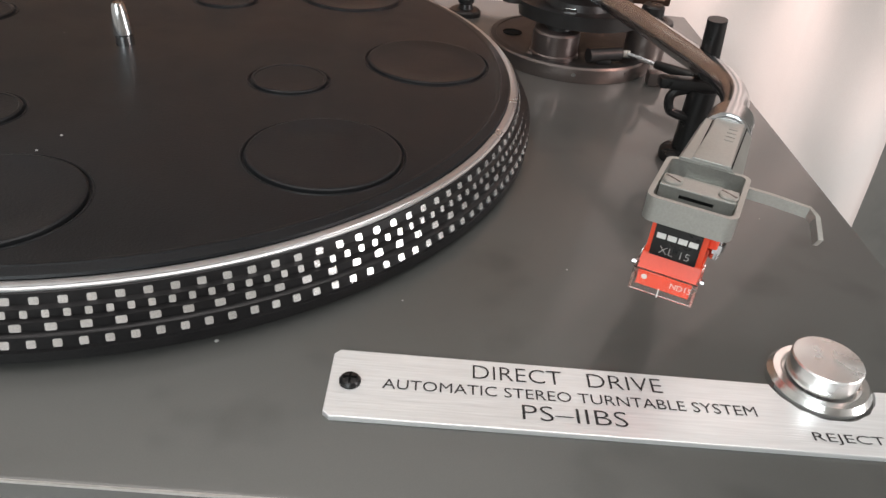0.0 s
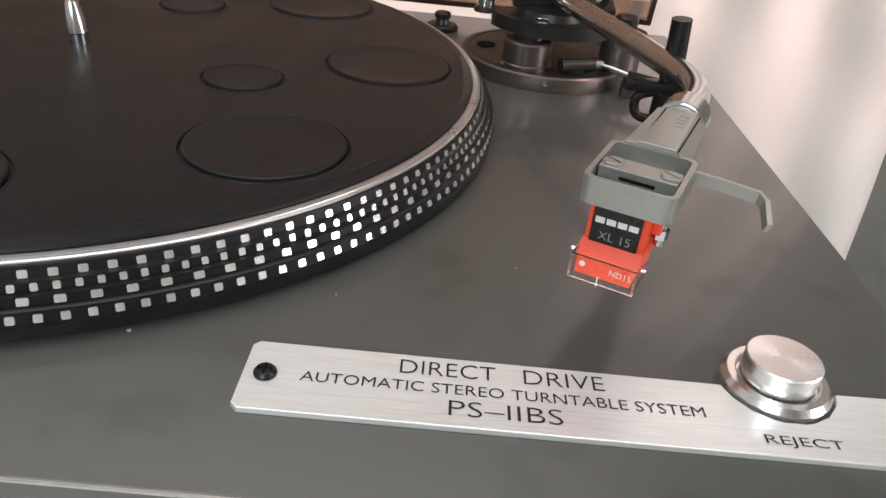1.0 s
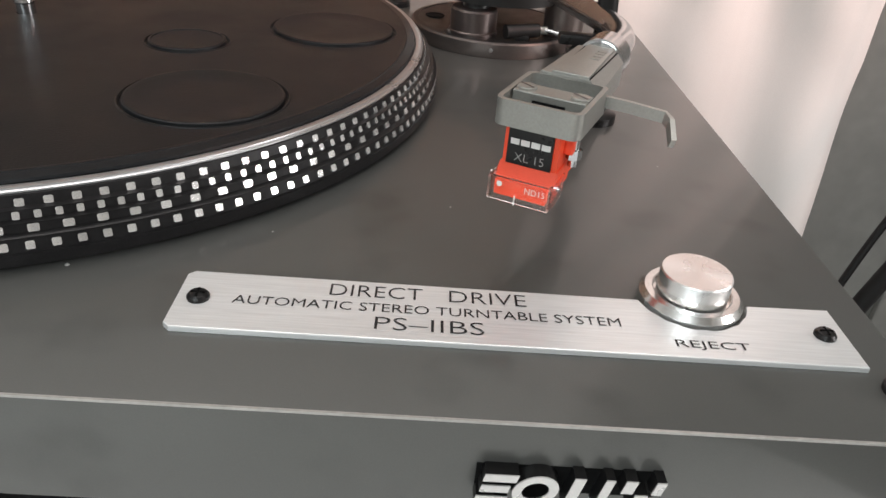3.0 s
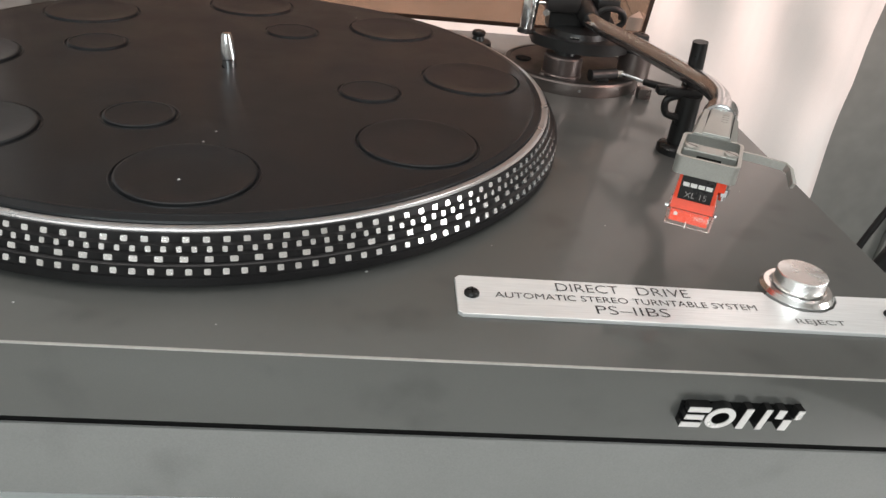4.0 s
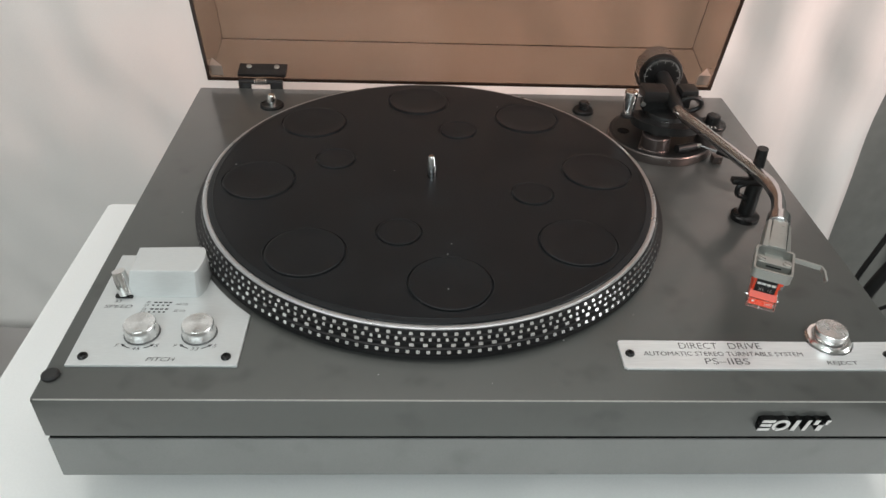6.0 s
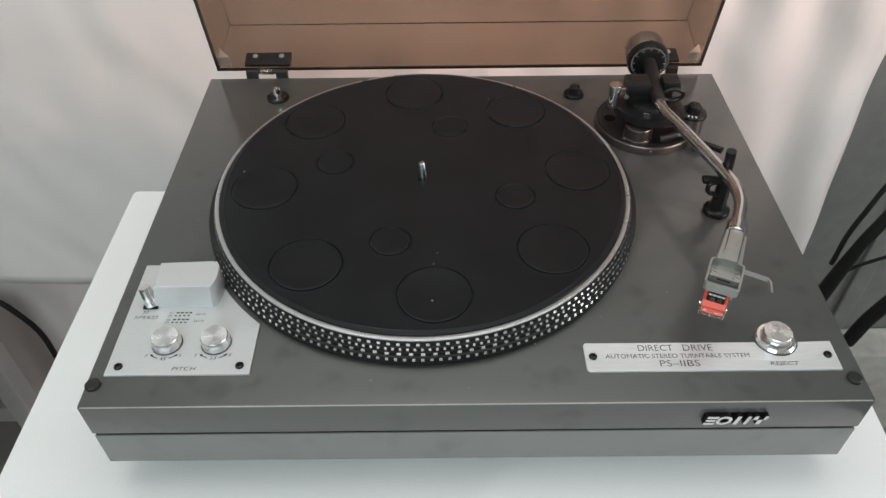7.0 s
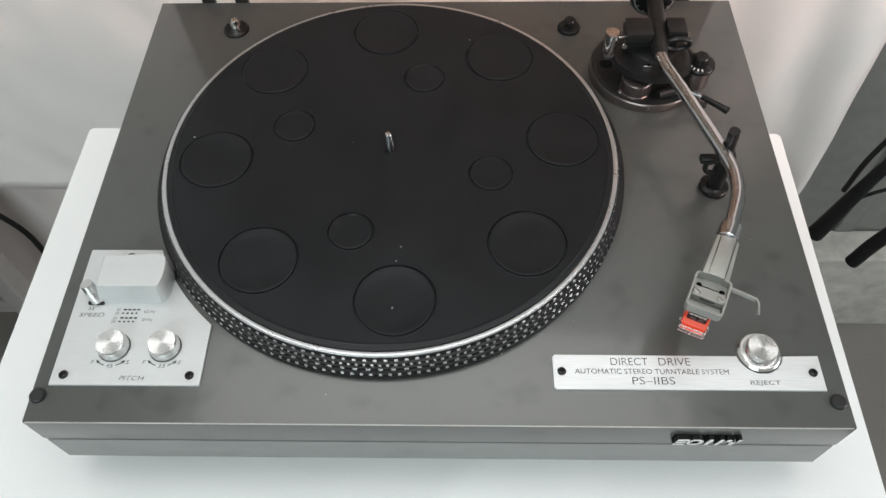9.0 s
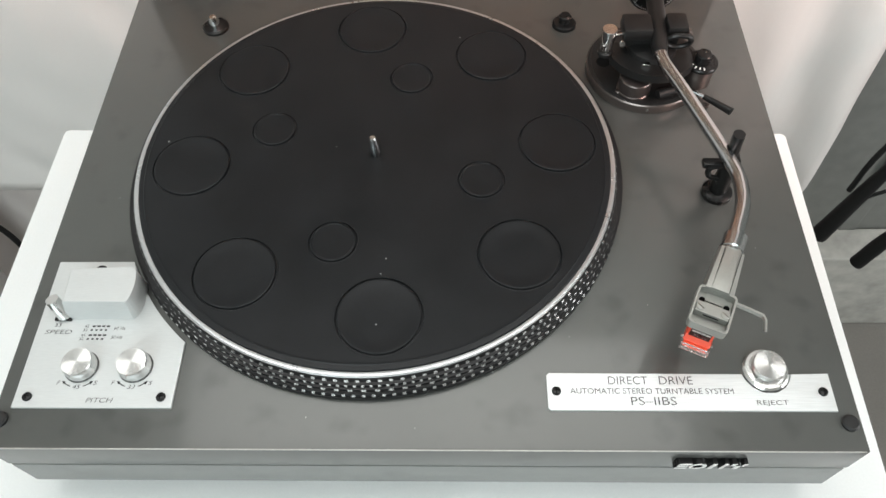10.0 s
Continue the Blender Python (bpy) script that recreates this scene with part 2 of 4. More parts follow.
def screw(x, y, z, r, mat, parent, slot="cross"):
    """A domed screw head with a cut in it."""
    head = part("screw", lathe([(0, 0), (r, 0), (r, r * 0.25), (r * 0.8, r * 0.5), (r * 0.35, r * 0.62), (0, r * 0.62)], (x, y, z), 20), mat, parent, smooth=True)
    cuts = [box(x - r * 0.62, x + r * 0.62, y - r * 0.1, y + r * 0.1, z + r * 0.45, z + r * 0.66)]
    if slot == "cross":
        cuts.append(box(x - r * 0.1, x + r * 0.1, y - r * 0.62, y + r * 0.62, z + r * 0.45, z + r * 0.655))
    part("screw_slot", joined(*cuts), GAP, parent)
    return head

# ---- the room ----
TABLE_Z, FLOOR_Z, CEIL_Z = -0.083, -0.833, 1.75


def room():
    tagged(part("floor", box(-1.7, 1.8, -2.3, 0.7, FLOOR_Z - 0.1, FLOOR_Z), FLOOR), "beige worn floor below the table", "floor", kind="structure")
    tagged(part("ceiling", box(-1.7, 1.8, -2.3, 0.7, CEIL_Z, CEIL_Z + 0.1), CEILING), "plain white ceiling", "ceiling", kind="structure")
    tagged(part("wall_north", joined(box(-1.7, 0.47, 0.55, 0.7, FLOOR_Z, CEIL_Z), box(0.47, 1.8, 0.375, 0.7, FLOOR_Z, CEIL_Z)), PLASTER), "grey plastered wall with a projecting pier behind the hanging cloth", "wall", kind="structure")
    tagged(part("wall_west", box(-1.7, -1.6, -2.2, 0.55, FLOOR_Z, CEIL_Z), WALL), "plain light wall", "wall", kind="structure")
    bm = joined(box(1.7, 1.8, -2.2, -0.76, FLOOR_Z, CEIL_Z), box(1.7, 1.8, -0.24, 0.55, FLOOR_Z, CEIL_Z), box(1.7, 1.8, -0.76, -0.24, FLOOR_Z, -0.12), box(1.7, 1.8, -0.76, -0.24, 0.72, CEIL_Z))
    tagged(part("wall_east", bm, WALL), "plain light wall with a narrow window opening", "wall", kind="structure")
    bm = joined(box(-1.7, -1.15, -2.3, -2.2, FLOOR_Z, CEIL_Z), box(0.15, 1.8, -2.3, -2.2, FLOOR_Z, CEIL_Z), box(-1.15, 0.15, -2.3, -2.2, FLOOR_Z, 0.68), box(-1.15, 0.15, -2.3, -2.2, 1.70, CEIL_Z))
    tagged(part("wall_south", bm, WALL), "plain light wall with a window opening", "wall", kind="structure")
    tagged(part("trim", box(0.664, 0.692, 0.367, 0.3748, -0.6118, 0.30, 0.003), PLASTER), "narrow plastered strip on the grey wall", "trim", kind="structure")
    # low masonry step at the foot of the wall
    step = part("masonry_step", box(0.48, 1.7, 0.312, 0.372, FLOOR_Z, -0.612, 0.005), LEDGE)
    tagged(step, "low white masonry step with dirt stains at the wall's foot", "step", kind="structure")


room()


def cloth():
    """A white cloth that hangs behind the table, with soft upright folds towards its free edge."""
    bm = bmesh.new()
    nx, nz = 150, 90
    grid = []
    for i in range(nx + 1):
        x = -1.25 + 1.77 * i / nx
        row = []
        for k in range(nz + 1):
            u = k / nz
            hem = -0.396 + 0.005 * math.sin(9 * x + 1.0) + 0.008 * noise.noise((x * 3, 0, 5)) - 0.25 * max(0.0, x - 0.2)
            z = hem + (1.1 - hem) * u
            right = max(0.0, (x - 0.18) / 0.34)
            y = 0.315 + 0.026 * noise.noise((x * 2.2, z * 2.0, 0)) + 0.006 * noise.noise((x * 8 + z * 4, z * 6, 3)) + 0.005 * abs(noise.noise((x * 13 + z * 9, z * 6, 6)))
            y += (0.15 + right) * 0.0075 * math.sin(78 * x + 9 * z + 3.5 * noise.noise((x * 3, z * 1.5, 8))) - 0.008 * math.exp(-(((x - 0.37 - 0.12 * z) / 0.028) ** 2))
            y -= 0.03 * max(0.0, -x - 0.25) + 0.05 * max(0.0, -z - 0.05) * (x < 0.2)
            row.append(bm.verts.new((x, max(y, 0.275), z)))
        grid.append(row)
    for i in range(nx):
        for k in range(nz):
            bm.faces.new((grid[i][k], grid[i + 1][k], grid[i + 1][k + 1], grid[i][k + 1]))
    ob = part("backdrop_cloth", bm, CLOTH, smooth=True)
    mod = ob.modifiers.new("thickness", "SOLIDIFY")
    mod.thickness = 0.0015
    tagged(ob, "white wrinkled cloth hanging behind the turntable", "cloth")



def lower_cloth():
    """A second cloth behind the first that shows below its hem."""
    bm = bmesh.new()
    grid = [[bm.verts.new((-1.4 + 0.03 * i, 0.375 + 0.012 * math.sin(0.9 * i) + 0.012 * noise.noise((i * 0.2, k * 0.2, 4)), FLOOR_Z + 0.002 + 0.04 * k)) for k in range(22)] for i in range(42)]
    for i in range(41):
        for k in range(21):
            bm.faces.new((grid[i][k], grid[i + 1][k], grid[i + 1][k + 1], grid[i][k + 1]))
    ob = part("lower_cloth", bm, PINK_CLOTH, smooth=True)
    ob.modifiers.new("thickness", "SOLIDIFY").thickness = 0.0015
    tagged(ob, "pale pink cloth hanging down to the floor behind the table", "cloth")


cloth()
lower_cloth()


def table():
    root = thing("table", "small white laminate table under the turntable", "table")
    turn = pose(0.02, -0.2, 0, 0, 0, -0.7)
    part("tabletop", prism(rounded_rect(-0.3065, 0.3025, -0.36, 0.311, 0.005), TABLE_Z - 0.03, TABLE_Z, 0.002, turn), TABLE_WHITE, root, smooth=True)
    leg = None
    for x in (-0.26, 0.26):
        for y in (-0.32, 0.265):
            m = turn @ pose(x, y, 0)
            if leg is None:
                leg = part("leg", box(-0.022, 0.022, -0.022, 0.022, FLOOR_Z, TABLE_Z - 0.03, 0.003), TABLE_WHITE, root)
                leg.matrix_basis = m
            else:
                other = leg.copy()
                scene.collection.objects.link(other)
                other.matrix_basis = m


table()

# ---- the turntable ----
X0, X1, Y0, Y1 = -0.204, 0.271, -0.188, 0.1795
turntable = thing("turntable", "charcoal grey record player with raised smoked lid on white table", "record player")


def plinth():
    top = part("plinth_top", box(X0, X1, Y0, Y1, -0.0285, 0.0, 0.0012), PLINTH, turntable, "charcoal painted upper casing with a pale painted highlight on its worn edge", smooth=True)
    # pale strip: the worn edge's highlight put into the colour
    part("edge_line", box(X0 + 0.002, X1 - 0.002, Y0 - 0.0002, Y0 + 0.0004, -0.0005, 0.0001), EDGE, top, "pale highlight painted along the worn front edge")
    # black strip almost flush with the faces, in place of the gap's shade
    part("gap_shade_strip", box(X0 + 0.0014, X1 - 0.0014, Y0 + 0.0014, Y1 - 0.0014, -0.0318, -0.0282), GAP, turntable, "black strip for the shade in the gap between the casing halves")
    part("plinth_base", box(X0 + 0.0005, X1 - 0.0005, Y0 + 0.0005, Y1 - 0.0005, -0.062, -0.0314, 0.0005), PLINTH_LOW, turntable, "charcoal lower casing", smooth=True)
    for x in (X0 + 0.045, X1 - 0.045):
        for y in (Y0 + 0.045, 0.07):
            part("foot", lathe([(0, TABLE_Z), (0.022, TABLE_Z), (0.024, TABLE_Z + 0.004), (0.021, -0.0615), (0, -0.0615)], (x, y, 0), 32), RUBBER, turntable, smooth=True)
    for x, y, r in ((0.0730, -0.1430, 0.0006), (0.1180, -0.1210, 0.0003), (0.1660, -0.1000, 0.0003), (0.2380, -0.0600, 0.0003), (-0.0300, -0.1700, 0.0004), (0.0300, -0.1760, 0.0003), (-0.1700, -0.0200, 0.0003)):
        part("dust_speck", lathe([(0, 0), (r, 0.0), (r * 0.7, r * 0.5), (0, r * 0.6)], (x, y, 0), 7), DIM_PRINT, turntable, "pale dust speck")
    for x, y in ((-0.1992, -0.172), (0.2643, -0.1724)):
        part("rubber_stop", lathe([(0, 0), (0.0046, 0), (0.0046, 0.0014), (0.0036, 0.0022), (0, 0.0024)], (x, y, 0), 24), RUBBER, turntable, smooth=True)


plinth()


def badge():
    """The maker's badge on the front as plain raised shapes: slanted bars and a ring with black sides and silver faces."""
    root = part("badge", box(0.1716, 0.2092, -0.1881, -0.1876, -0.0186, -0.0112), GAP, turntable, "row of raised black shapes with silver faces")
    up = Matrix(((1, 0, 0, 0), (0, 0, -1, 0), (0, 1, 0, 0), (0, 0, 0, 1)))
    z0, z1, slant = -0.0188, -0.0108, 0.22

    def bar(x0, x1, a, b):
        return [(x0 + slant * (a - z0), a), (x1 + slant * (a - z0), a), (x1 + slant * (b - z0), b), (x0 + slant * (b - z0), b)]

    t = 0.0019
    shapes = [bar(0.1714, 0.1778, z0, z0 + t), bar(0.1716, 0.1774, z0 + 0.0031, z0 + 0.0031 + t), bar(0.1714, 0.1782, z1 - t, z1),
              bar(0.1894, 0.1917, z0, z1), bar(0.1957, 0.1976, z0, z1), bar(0.2030, 0.2056, z0, z0 + 0.0042), bar(0.1998, 0.2022, z0 + 0.0046, z1), bar(0.2060, 0.2080, z0 + 0.0046, z1)]
    for line in shapes:
        block = part("block", prism(line, 0.1879, 0.1913, 0.0, up), BLACK, root)
        part("block_face", prism(line, 0.1913, 0.1916, 0.0, up), SILVER, block, "silver face")
    cx, cz = 0.1836, (z0 + z1) / 2
    for name, a, b, m in (("ring", 0.1879, 0.1913, BLACK), ("ring_face", 0.1913, 0.1916, SILVER)):
        bm = bmesh.new()
        loops = [[bm.verts.new((cx + k * 0.0046 * math.cos(q) + slant * k * 0.0040 * math.sin(q), cz + k * 0.0041 * math.sin(q), d)) for q in np.linspace(0, 2 * math.pi, 33)[:-1]] for k, d in ((1, a), (1, b), (0.58, b), (0.58, a))]
        for p, q in zip(loops, loops[1:] + loops[:1]):
            for n in range(32):
                bm.faces.new((p[n], p[(n + 1) % 32], q[(n + 1) % 32], q[n]))
        bm.transform(up)
        part(name, bm, m, root, smooth=True)


badge()


def platter():
    root = part("platter", lathe([(0, 0.003), (0.150, 0.003), (0.1605, 0.0015), (0.1608, 0.0046), (0.1600, 0.0048), (0.1596, 0.0086), (0.1604, 0.0088), (0.1601, 0.0090),
                                  (0.1585, 0.0092), (0.1582, 0.0116), (0.1588, 0.0118), (0.1570, 0.0120), (0.1567, 0.0143), (0.1573, 0.0145), (0.1555, 0.0147),
                                  (0.1549, 0.0173), (0.1540, 0.0176), (0.151, 0.0178), (0, 0.0178)], seg=180), RIM_BLACK, turntable, "black platter with rows of bright strobe dots", smooth=True)
    part("rim_ring", lathe([(0.1512, 0.0177), (0.1538, 0.0172), (0.1544, 0.0175), (0.1544, 0.0179), (0.1541, 0.0181), (0.1537, 0.0182), (0.1536, 0.0185), (0.1524, 0.0187), (0.1514, 0.0185)], seg=180), RING, root, "bright turned metal ring", smooth=True)
    part("spindle", lathe([(0, 0.0178), (0.0034, 0.0178), (0.0034, 0.0238), (0.0040, 0.0244), (0.0039, 0.0252), (0.0025, 0.0350), (0.0018, 0.0361), (0, 0.0363)], seg=32, m=pose(0.0006, -0.0002, 0.0178, 0, -3, 0) @ pose(0, 0, -0.0178)), TUBE, root, "polished cone-tipped metal spindle", smooth=True)
    # four rows of dots: count, radius, height, half width, half height, an angle at which one stands
    rows = ((160, 0.1555, 0.0156, 0.00118, 0.00104, -90.34), (216, 0.1572, 0.0131, 0.00090, 0.00104, -91.01),
            (133, 0.1587, 0.0104, 0.00142, 0.00104, -89.21), (180, 0.1602, 0.0067, 0.00112, 0.00110, -91.33))
    rest = bmesh.new()
    for count, r, z, hw, hh, a0 in rows:
        def stud():
            bm = bmesh.new()
            c = 0.0003
            ring = [(-hw + c, -hh), (hw - c, -hh), (hw, -hh + c), (hw, hh - c), (hw - c, hh), (-hw + c, hh), (-hw, hh - c), (-hw, -hh + c)]
            low = [bm.verts.new((-0.0010, y, z_)) for y, z_ in ring]
            high = [bm.verts.new((0.00010, y * 0.90, z_ * 0.90)) for y, z_ in ring]
            bm.faces.new(high)
            for i in range(8):
                bm.faces.new((low[i], low[(i + 1) % 8], high[(i + 1) % 8], high[i]))
            return bm
        shared = None
        for n in range(count):
            a = a0 + 360 * n / count
            a = (a + 180) % 360 - 180
            m = pose(r * math.cos(radians(a)), r * math.sin(radians(a)), z, 0, 0, a) @ pose(0, 0, 0, 0, -20, 0)
            if -150 < a < 3:
                if shared is None:
                    ob = part("strobe_dot", stud(), DOT, root)
                    shared = ob.data
                else:
                    ob = new("strobe_dot", shared)
                    ob.parent = root
                ob.matrix_basis = m
            else:
                bm = stud()
                bm.transform(m)
                me = bpy.data.meshes.new("piece")
                bm.to_mesh(me)
                bm.free()
                rest.from_mesh(me)
                bpy.data.meshes.remove(me)
    tagged(part("strobe_dots", rest, DOT, root), "rows of bright dots round the rim", kind="stuff")


platter()


def mat():
    """The rubber mat: round dishes in two rings, each set off by a groove."""
    spots = [(0.1183, -85.6 + 45 * n, 0.0248) for n in range(8)] + [(0.0715, -107.4 + 90 * n, 0.0147) for n in range(4)]
    centres = [(r * math.cos(radians(a)), r * math.sin(radians(a)), size) for r, a, size in spots]
    bm = bmesh.new()
    edges = []
    for x, y, r, n in [(0, 0, 0.1464, 160), (0, 0, 0.0035, 24)] + [(x, y, size, 64) for x, y, size in centres]:
        ring = [bm.verts.new((x + r * math.cos(2 * math.pi * i / n), y + r * math.sin(2 * math.pi * i / n), 0.0201)) for i in range(n)]
        edges += [bm.edges.new((ring[i], ring[(i + 1) % n])) for i in range(n)]
    bmesh.ops.triangle_fill(bm, use_beauty=True, use_dissolve=False, edges=edges)
    rim = lathe([(0.1464, 0.0201), (0.1470, 0.0202), (0.1476, 0.0202), (0.1479, 0.0199), (0.1508, 0.0194), (0.1512, 0.0187), (0.1506, 0.0180), (0.0035, 0.0180), (0.0035, 0.0201)], seg=160)
    root = part("platter_mat", joined(bm, rim), RUBBER_MAT, smooth=True)
    tagged(root, "black rubber mat with shallow round dishes, lying on the platter", "mat")
    for x, y, size in centres:
        dish = [(0, 0.02030), (size * 0.5, 0.02034), (size * 0.85, 0.02064), (size - 0.0019, 0.02100), (size - 0.0014, 0.02098), (size - 0.0010, 0.0207), (size - 0.0008, 0.0194), (size - 0.0002, 0.0193), (size + 0.0001, 0.0202), (size + 0.0003, 0.02035), (size + 0.0006, 0.0203), (size + 0.0008, 0.0200)]
        part("pad", lathe(dish, (x, y, 0), 64), RUBBER_MAT, root, smooth=True)
    for x, y, z, s in ((0.0110, -0.0800, 0.0202, 0.0005), (0.0085, -0.0905, 0.0202, 0.0005), (0.0078, -0.1235, 0.0204, 0.0006), (-0.1370, 0.0110, 0.0202, 0.0007), (0.0550, 0.1090, 0.0202, 0.0005), (-0.0260, 0.0060, 0.0202, 0.0003)):
        part("dust_speck", lathe([(0, 0), (s, 0.0), (s * 0.7, s * 0.5), (0, s * 0.6)], (x, y, z), 7), DIM_PRINT, root, "pale dust speck")


mat()


def name_plate():
    z = 0.0015
    kx, ky, kr = 0.2253, -0.1422, 0.0137
    arc = [(kx + kr * math.cos(radians(a)), ky + kr * math.sin(radians(a))) for a in range(-10, -171, -10)]
    x0, x1, y0, y1 = 0.1028, 0.2594, -0.1661, -0.1441
    outline = [(x0 + 0.0015, y0), (x1, y0), (x1, y1)] + arc + [(x0 + 0.0015, y1), (x0, y1 - 0.0015), (x0, y0 + 0.0015)]
    plate = part("name_plate", prism(outline, 0.0001, z, 0.0003), ALU, turntable, "brushed aluminium name plate with black lettering")
    for x in (0.1078, 0.2539):
        screw(x, -0.1550, z, 0.0026, BLACK, plate)
    z += 0.00012
    lettering("DIRECT", 0.1370, 0.1588, -0.1509, -0.1462, z, INK, plate, thin=0.011)
    lettering("DRIVE", 0.1652, 0.1836, -0.1509, -0.1462, z, INK, plate, thin=0.011)
    lettering("AUTOMATIC STEREO TURNTABLE SYSTEM", 0.1155, 0.2052, -0.1564, -0.1532, z, INK, plate, thin=0.005)
    lettering("PS\u2013IIBS", 0.1484, 0.1730, -0.1629, -0.1583, z, INK, plate, thin=0.011)
    lettering("REJECT", 0.2166, 0.2338, -0.1634, -0.1600, z, INK, plate, thin=0.005)
    # the push button in the notch
    button = part("reject_button", lathe([(0, 0), (0.0127, 0), (0.0127, 0.0022), (0.0115, 0.0036), (0.0098, 0.0037), (0.0094, 0.0034), (0.0092, 0.0024), (0, 0.0024)], (kx, ky, 0), 64), CHROME_SATIN, turntable, "silver push button with a turned face", smooth=True)
    cap = part("button_cap", lathe([(0, 0.0024), (0.0087, 0.0024), (0.0087, 0.0088), (0.0084, 0.0092), (0, 0.0092)], seg=64), TURNED, button, "turned metal cap", smooth=True)
    cap.matrix_basis = pose(kx, ky, 0)


def turned(name):
    """Metal turned on a lathe, whose fine rings run about the object's own axis."""
    m = material(name, (0.80, 0.80, 0.79), 0.27, 1.0, 0.04, 60, 900, 0.02)
    m.node_tree.nodes["Principled BSDF"].inputs["Anisotropic"].default_value = 0.85
    tangent = m.node_tree.nodes.new("ShaderNodeTangent")
    tangent.direction_type, tangent.axis = "RADIAL", "Z"
    m.node_tree.links.new(tangent.outputs["Tangent"], m.node_tree.nodes["Principled BSDF"].inputs["Tangent"])
    return m


TURNED = turned("turned_aluminium")
CHROME_SATIN = material("satin_turned_metal", (0.82, 0.82, 0.81), 0.20, 1.0, 0.05, 80, 900, 0.02)
name_plate()


def control_plate():
    z = 0.0015
    arc = [(0.1637 * math.cos(radians(a)), 0.1637 * math.sin(radians(a))) for a in np.linspace(-129.9, -154.45, 12)]
    outline = [(-0.1946, -0.1655), (-0.1050, -0.1655)] + arc + [(-0.1942, -0.0706)]
    plate = part("control_plate", prism(outline, 0.0001, z, 0.0003), ALU_PLATE, turntable, "satin aluminium control plate with speed and pitch controls")
    for x in (-0.1872, -0.1119):
        screw(x, -0.1592, z, 0.0027, BLACK, plate)
    # strobe housing
    side = [(-0.1390 + 0.0047 * math.sin(radians(a)) ** 0.8, -0.0972 - 0.0125 * math.cos(radians(a))) for a in range(15, 170, 15)]
    low = [(-0.1782, -0.1105), (-0.1388, -0.1105)] + side + [(-0.1400, -0.0845), (-0.1800, -0.0845)]
    high = [(-0.1742, -0.1086), (-0.1394, -0.1086)] + [(x - 0.0005, y * 0.985 - 0.0012) for x, y in side] + [(-0.1402, -0.0862), (-0.1752, -0.0862)]
    part("strobe_housing", prism(low, z, 0.0196, 0.0009, shrink=high), ALU_PLATE, turntable, "pale grey raised strobe housing")
    part("lamp_window", lathe([(0, z), (0.0042, z), (0.0040, z + 0.0004), (0, z + 0.0005)], (-0.1668, -0.0775, 0), 24), BLACK, plate)
    # speed lever
    part("lever_slot", box(-0.1850, -0.1752, -0.1122, -0.1045, z, z + 0.0016, 0.0003), BLACK, plate)
    lever = part("speed_lever", rod((-0.1798, -0.1083, z + 0.0012), (-0.1822, -0.1056, 0.0168), 0.0046, 24, 0.0038), CHROME, plate, "polished lever stub", smooth=True)
    # pitch knobs
    for x in (-0.1612, -0.1300):
        part("knob_skirt", lathe([(0, z), (0.0097, z), (0.0097, z + 0.0006), (0.0090, z + 0.0010), (0, z + 0.0010)], (x, -0.1412, 0), 48), GREY_INK, plate)
        knob = part("pitch_knob", lathe([(0, 0), (0.0092, 0), (0.0090, 0.0035), (0.0087, 0.0064), (0.0082, 0.0071), (0, 0.0071)], seg=48), TURNED, plate, "turned aluminium knob", smooth=True)
        knob.matrix_basis = pose(x, -0.1412, z + 0.001)
    z += 0.00012
    lettering("33", -0.1845, -0.1808, -0.1157, -0.1133, z, GREY_INK, plate)
    lettering("SPEED", -0.1891, -0.1733, -0.1203, -0.1177, z, INK, plate, shear=0.2, thin=0.01)
    lettering("PITCH", -0.1536, -0.1385, -0.1625, -0.1597, z, INK, plate, shear=0.2, thin=0.01)
    for x, word in ((-0.1612, "45"), (-0.1300, "33")):
        lettering(word, x - 0.0022, x + 0.0022, -0.1545, -0.1520, z, GREY_INK, plate, shear=0.2)
        lettering("F", x - 0.0118, x - 0.0098, -0.1520, -0.1496, z, GREY_INK, plate, shear=0.2)
        lettering("S", x + 0.0092, x + 0.0114, -0.1520, -0.1496, z, GREY_INK, plate, shear=0.2)
        for s in (-1, 1):
            pts = [(x + s * 0.0119 * math.sin(radians(a)), -0.1412 - 0.0119 * math.cos(radians(a))) for a in range(17, 39, 3)]
            bm = bmesh.new()
            out = [(x + (q[0] - x) * 1.05, -0.1412 + (q[1] + 0.1412) * 1.05) for q in pts]
            vs = [bm.verts.new((*q, z)) for q in pts] + [bm.verts.new((*q, z)) for q in out[::-1]]
            bm.faces.new(vs)
            tip = [(x + s * k * math.sin(radians(a)), -0.1412 - k * math.cos(radians(a))) for k, a in ((0.0112, 36), (0.0132, 36), (0.0122, 47))]
            bm.faces.new([bm.verts.new((*q, z)) for q in tip])
            part("arrow", bm, INK, plate)
    for k, (y, x) in enumerate(((-0.1153, -0.1620), (-0.1178, -0.1625), (-0.1211, -0.1628), (-0.1236, -0.1633))):
        for n in range(4):
            part("dash", box(x + 0.0028 * n, x + 0.0028 * n + (0.0020, 0.0013)[k % 2], y - 0.0005, y + 0.0005, z - 0.00008, z), INK, plate)
        lettering(("45", "33", "45", "33")[k], x - 0.0045, x - 0.0020, y - 0.0009, y + 0.0009, z, GREY_INK, plate)
    lettering("60 Hz", -0.1488, -0.1420, -0.1176, -0.1156, z, GREY_INK, plate, shear=0.2)
    lettering("50 Hz", -0.1492, -0.1424, -0.1234, -0.1214, z, GREY_INK, plate, shear=0.2)


control_plate()


